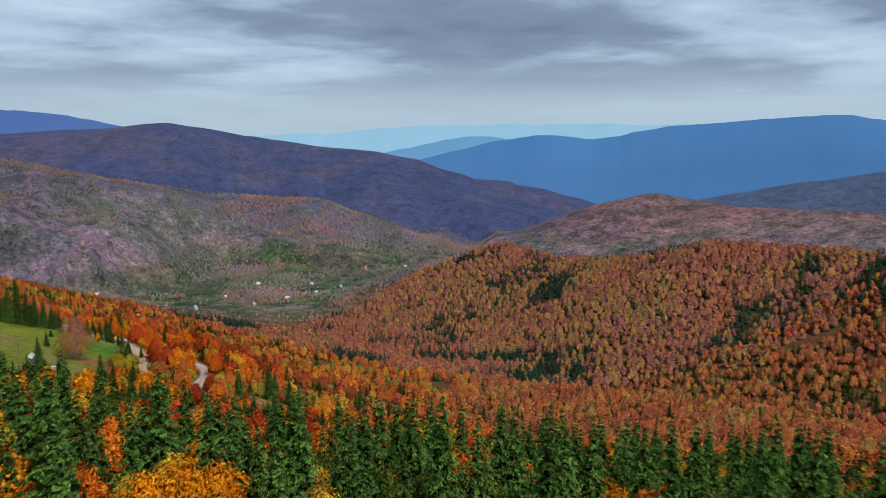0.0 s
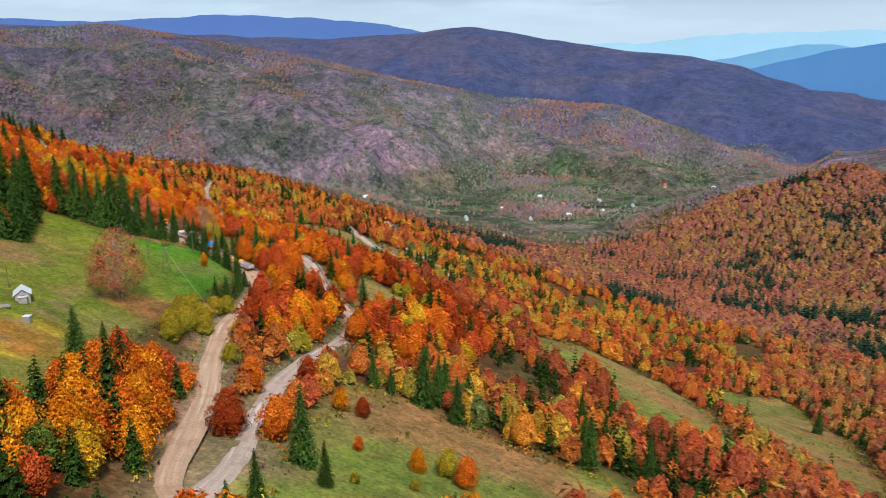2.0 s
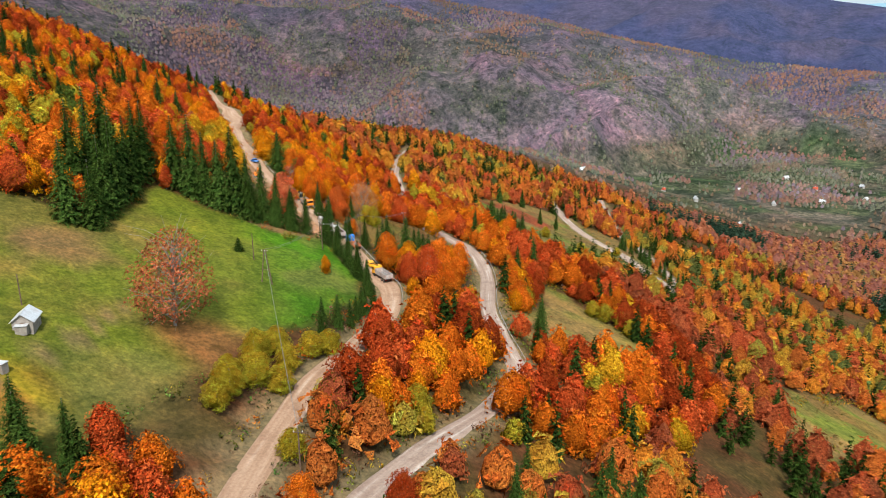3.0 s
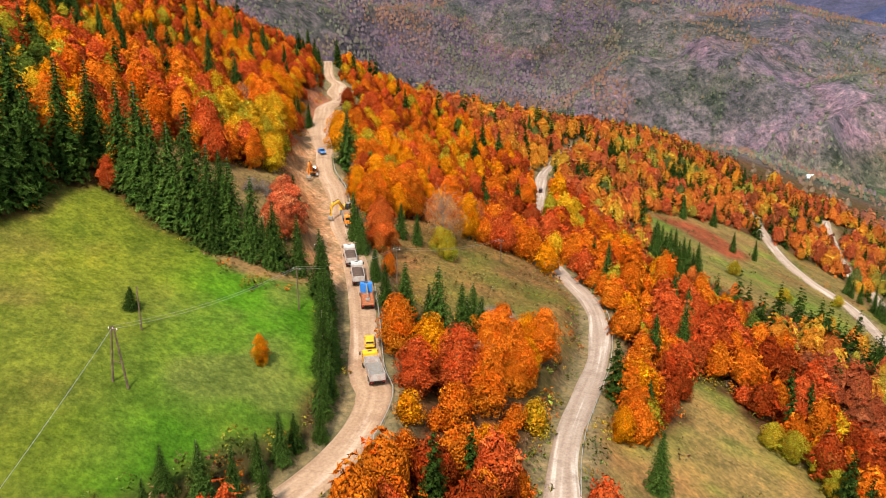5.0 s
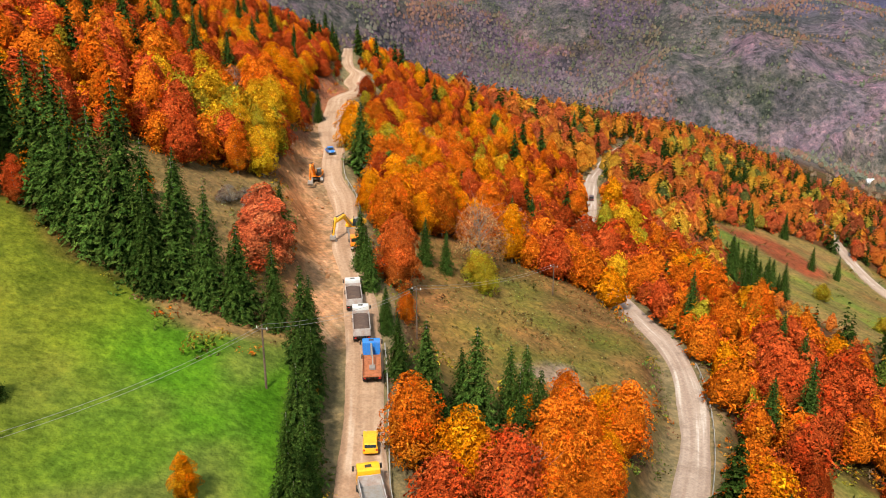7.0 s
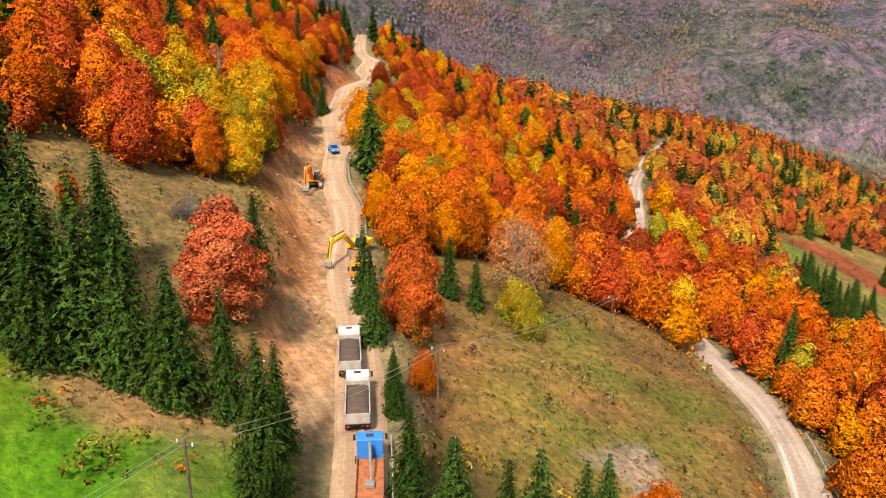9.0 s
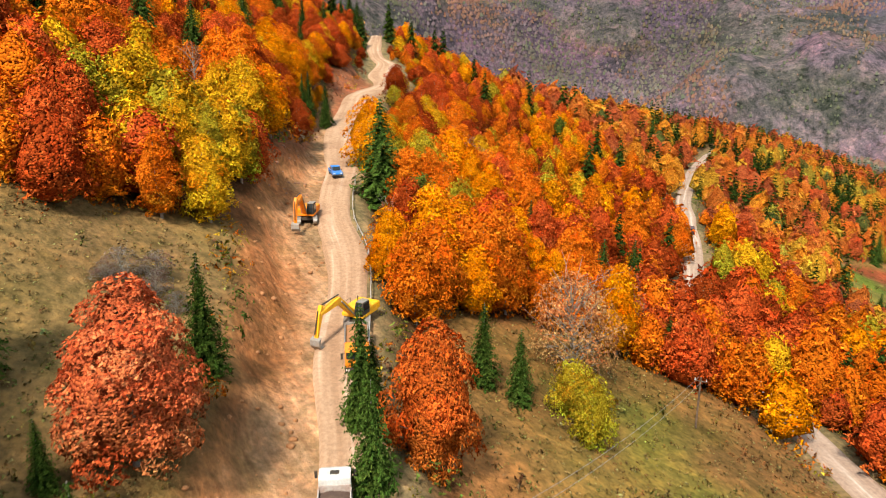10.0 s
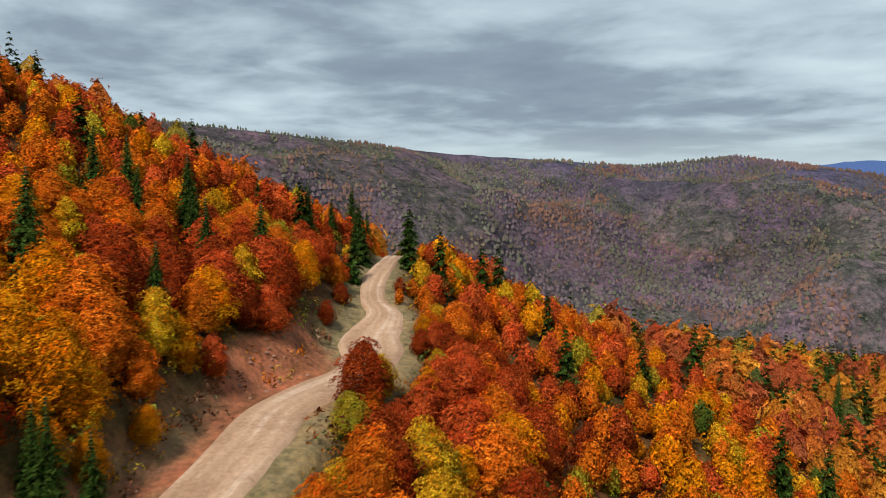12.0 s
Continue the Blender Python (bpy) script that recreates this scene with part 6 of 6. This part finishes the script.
def guard_rail(road, start, end, label, aside=3.0):
    p = road.line
    a = int(np.argmin(np.hypot(p[:, 0] - start[0], p[:, 1] - start[1])))
    b = int(np.argmin(np.hypot(p[:, 0] - end[0], p[:, 1] - end[1])))
    e = thing("guard_rail", *p[a], 0.0, label, "rail", z=road.z[a])
    t = np.gradient(p, axis=0)
    t /= np.linalg.norm(t, axis=1)[:, None]
    line = np.c_[p + np.stack([t[:, 1], -t[:, 0]], -1) * aside, road.z][a:b + 1] - (*p[a], road.z[a])
    v, f = [], None
    prof = np.array([(-0.03, 0.45), (0.05, 0.5), (-0.02, 0.58), (0.05, 0.66), (-0.03, 0.72), (-0.06, 0.58)])
    s = np.stack([t[:, 1], -t[:, 0]], -1)[a:b + 1]
    for q, n in zip(line, s):
        for off, z in prof:
            v.append((q[0] - n[0] * off, q[1] - n[1] * off, q[2] + z + 0.05))
    o = new("beam", mesh_of("beam", np.array(v), grid_faces(len(line), len(prof), True), [GALVANISED]))
    o.parent = e
    for q in line[::2]:
        part("post", box(q[0] - 0.06, q[0] + 0.06, q[1] - 0.06, q[1] + 0.06, q[2] - 1.2, q[2] + 0.72, 0), GALVANISED, e)


guard_rail(ROADS[0], (-243, 459), (-306, 486), "grey guard rail along the outer edge of the dirt road")
guard_rail(ROADS[0], (-170, 420), (-214, 446), "grey guard rail along the dirt road below the spruces")
guard_rail(ROADS[1], (-140, 434), (-214, 516), "grey guard rail on the outer bend of the gravel road", 2.9)


# ---- shrubs, stones and far detail ----
def shrubs(name, label, x, y, size, colour, count=60, leaf=0.55):
    arch = []
    for i in range(4):
        r = np.random.default_rng(700 + i)
        verts, faces, shade, normal, _ = broadleaf(r, 2.2, 2.9, count * 3 // 4, leaf * 0.42, 9, 1, 0.02, 2, 1.0)
        arch.append((verts, faces, shade, normal))
    wood_stuff(name, label, arch, RNG.integers(0, 4, len(x)), x, y, size, colour, 0.1)


def edge_band(x, y):
    """True along the edges of clearings and roads."""
    m = np.zeros(len(x), bool)
    for poly in (MEADOW, *GRASS, DIGGING):
        d = inside(poly, x, y)
        m |= (d < 0.3) & (d > -4.5)
    for road in ROADS:
        d = road.near(x, y)[0]
        m |= (d > road.half + 1.6) & (d < road.half + 4.2)
    for road in ROADS:
        m &= road.near(x, y)[0] > road.half + 1.5
    return m & (inside(DIGGING, x, y) < -0.5)


sx, sy = scatter(-400, 60, 270, 760, 2.7, RNG)
m = edge_band(sx, sy) & (RNG.random(len(sx)) < 0.62) & (inside(SEEN, sx, sy) > 0)
sx, sy = sx[m], sy[m]
pal = np.array([(0.12, 0.15, 0.03), (0.24, 0.22, 0.03), (0.40, 0.27, 0.03), (0.48, 0.15, 0.02), (0.19, 0.10, 0.06), (0.09, 0.13, 0.03)])
shrubs("undergrowth", "low green, yellow and rusty bushes along clearings and roads", sx, sy, 0.35 + 1.4 * RNG.random(len(sx)) ** 1.6, pal[RNG.integers(0, 6, len(sx))] * RNG.uniform(0.8, 1.2, (len(sx), 1)))
ux, uy = scatter(-470, -325, 480, 600, 2.6, RNG)
d = ROADS[0].near(ux, uy)[0]
m = (d > 4.6) & (d < 15) & (RNG.random(len(ux)) < 0.55) & (inside(SPOIL, ux, uy) < 1.5)
ux, uy = ux[m], uy[m]
shrubs("undergrowth", "young yellow, olive and rusty bushes along the upper road", ux, uy, RNG.uniform(0.4, 1.7, len(ux)), np.array([(0.34, 0.2, 0.02), (0.24, 0.2, 0.02), (0.4, 0.13, 0.01), (0.2, 0.06, 0.02), (0.12, 0.13, 0.02)])[RNG.integers(0, 5, len(ux))] * RNG.uniform(0.7, 1.1, (len(ux), 1)), 90, 0.4)
gx, gy = scatter(-360, 60, 280, 780, 2.5, RNG)
m = np.zeros(len(gx), bool)
for poly in GRASS:
    m |= inside(poly, gx, gy) > 1
m &= (RNG.random(len(gx)) < 0.3 + 0.3 * (rough(gx, gy, 18, 45, 2) > 0.2))
gx, gy = gx[m], gy[m]
shrubs("grass_tufts", "dry grass tufts, bracken and small bushes on the clearings", gx, gy, RNG.uniform(0.12, 0.42, len(gx)) * np.where(RNG.random(len(gx)) < 0.06, 2.6, 1), np.array([(0.22, 0.15, 0.06), (0.16, 0.15, 0.04), (0.28, 0.19, 0.08), (0.11, 0.12, 0.03), (0.20, 0.10, 0.05), (0.25, 0.2, 0.05)])[RNG.integers(0, 6, len(gx))] * RNG.uniform(0.6, 1.1, (len(gx), 1)), 26, 0.9)


# long grass, bracken and brush on the clearings beside the digging
bx, by = scatter(-290, -185, 405, 530, 1.15, RNG)
m = np.maximum(inside(GRASS[3], bx, by), inside(GRASS[6], bx, by)) > 0.5
m &= (inside(DIGGING, bx, by) < -0.5) & (RNG.random(len(bx)) < 0.55 + 0.4 * (rough(bx, by, 9, 43, 2) > 0.1))
bx, by = bx[m], by[m]
tone = np.clip((rough(bx, by, 14, 46, 3) + RNG.normal(0, 0.4, len(bx))) * 1.6 + 2.4, 0, 4.99).astype(int)
shrubs("grass_tufts", "long dry grass, rusty bracken and brush on the clearing", bx, by, RNG.uniform(0.1, 0.3, len(bx)) * np.where(RNG.random(len(bx)) < 0.04, 2.4, 1),
       np.array([(0.30, 0.12, 0.05), (0.26, 0.17, 0.07), (0.31, 0.22, 0.095), (0.25, 0.205, 0.07), (0.18, 0.185, 0.055)])[tone] * RNG.uniform(0.65, 1.15, (len(bx), 1)), 18, 1.2)


def rubble(name, label, poly, gap, low, high, mat):
    x, y = scatter(min(p[0] for p in poly), max(p[0] for p in poly), min(p[1] for p in poly), max(p[1] for p in poly), gap, RNG)
    ok = (inside(poly, x, y) > 0.5) & (ROADS[0].near(x, y)[0] > 3.4) & (RNG.random(len(x)) < 0.55)
    x, y = x[ok], y[ok]
    z = terrain(x, y)
    bm = bmesh.new()
    bmesh.ops.create_icosphere(bm, subdivisions=1, radius=1)
    ball = np.array([v.co[:] for v in bm.verts])
    tri = np.array([[v.index for v in f.verts] for f in bm.faces])
    bm.free()
    v, f = [], []
    for k, (px, py, pz) in enumerate(zip(x, y, z)):
        s = low + (high - low) * RNG.random() ** 3
        v.append(ball * RNG.uniform(0.6, 1.3, (len(ball), 3)) * s * (1, 1, 0.65) + (px, py, pz + 0.15 * s))
        f.append(tri + k * len(ball))
    tagged(new(name, mesh_of(name, np.concatenate(v), np.concatenate(f), [mat])), label, "stones", kind="stuff")


rubble("rubble", "broken reddish stones and clods on the spoil bank", SPOIL, 0.9, 0.06, 0.42, STONE)
rubble("earth_clods", "orange earth clods strewn over the digging", DIGGING, 1.3, 0.06, 0.45, EARTH)

# trees on the far slopes; their violet tints have the haze painted in
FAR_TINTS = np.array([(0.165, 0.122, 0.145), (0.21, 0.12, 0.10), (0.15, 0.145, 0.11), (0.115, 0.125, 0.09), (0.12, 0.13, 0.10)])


def far_trees(gap, woods, label, low, high, sink):
    """Closed canopies in the wooded plots, or single shrubs and hedges in the open ones."""
    x, y = scatter(-1750, 150, 450, 2350, gap, RNG)
    m = ((y > 850) | (x < -650)) & (np.hypot(x + 150, y - 400) > 720)
    x, y = x[m], y[m]
    m = (inside(SEEN, x, y) < -20) & (inside(HILL, x, y) < -5)
    x, y = x[m], y[m]
    use, border = far_use(x, y, terrain(x, y))
    if woods:
        m = (use < 2) & (RNG.random(len(x)) < 0.93)
    else:
        m = (use > 1) & (RNG.random(len(x)) < np.where(border < 5, 0.85, np.array([0, 0, 0.75, 0.25, 0.04])[use]) * np.where(rough(x, y, 60, 25, 3) > -0.15, 1, 0.35))
    x, y, use = x[m], y[m], use[m] if woods else np.where(border[m] < 5, 3, use[m])
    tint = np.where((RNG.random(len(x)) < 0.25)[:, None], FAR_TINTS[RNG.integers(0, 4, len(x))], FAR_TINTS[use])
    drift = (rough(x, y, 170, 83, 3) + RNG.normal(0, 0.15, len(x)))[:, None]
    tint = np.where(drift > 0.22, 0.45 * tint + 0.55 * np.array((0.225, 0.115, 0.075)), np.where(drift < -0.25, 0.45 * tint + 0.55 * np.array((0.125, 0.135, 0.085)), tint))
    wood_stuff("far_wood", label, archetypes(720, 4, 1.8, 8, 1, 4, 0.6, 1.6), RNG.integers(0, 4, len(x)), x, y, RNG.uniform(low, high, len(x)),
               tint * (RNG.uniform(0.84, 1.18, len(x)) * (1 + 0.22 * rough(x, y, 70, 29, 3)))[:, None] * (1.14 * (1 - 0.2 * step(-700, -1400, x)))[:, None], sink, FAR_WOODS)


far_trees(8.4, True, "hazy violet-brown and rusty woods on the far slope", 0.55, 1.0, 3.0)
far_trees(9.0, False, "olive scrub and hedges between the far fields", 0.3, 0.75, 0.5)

ROOF_RED = painted("red_tiles", (0.50, 0.09, 0.045), 0.8, 0, (0.3, 0.1, 0.06), 0.4, 3.0)
PLASTER = painted("pale_plaster", (0.42, 0.41, 0.39), 0.8, 0, (0.5, 0.45, 0.4), 0.4, 3.0)


def house(x, y, turn, long, roof_mat, label):
    e = thing("house", x, y, turn, label, "house", "houses in the valley")
    w, d, hgt = 2.5, long / 2.4, 3.0
    part("wall", box(-w, w, -d, d, -3, hgt, 0.05), PLASTER, e)
    roof = extruded([(-w - 0.6, hgt - 0.2), (w + 0.6, hgt - 0.2), (0, hgt + 3.4)], -d - 0.5, d + 0.5, 0)
    roof.transform(Matrix.Rotation(radians(90), 4, "Z"))
    part("roof", roof, roof_mat, e)
    part("chimney", box(0.9, 1.5, -0.3, 0.3, hgt + 1.5, hgt + 4.0, 0), PLASTER, e)
    for k in range(3):
        for lev in (0.7, 2.7):
            for sx in (-1, 1):
                yy = -d + 1.6 + k * (long - 3.2) / 2
                part("window", box(sx * (w + 0.02) - 0.04, sx * (w + 0.02) + 0.04, yy - 0.55, yy + 0.55, lev, lev + 1.1, 0), GLASS, e)


for k, (hx, hy) in enumerate([(-505, 1395), (-430, 1330), (-300, 1480), (-330, 1560), (-255, 1540), (-215, 1620), (-280, 1640), (-160, 1600), (-390, 1620),
                              (-230, 1720), (-120, 1690), (-60, 1760), (-180, 1790), (-420, 1480), (-350, 1420), (-90, 1850), (-20, 1830), (-560, 1240), (-330, 1210)]):
    red = k in (0, 3, 9, 12, 16)
    house(hx, hy, 0.7 * k, 7 + k % 3, ROOF_RED if red else TIN, "white valley house with a red roof" if red else "white valley house with a pale roof")
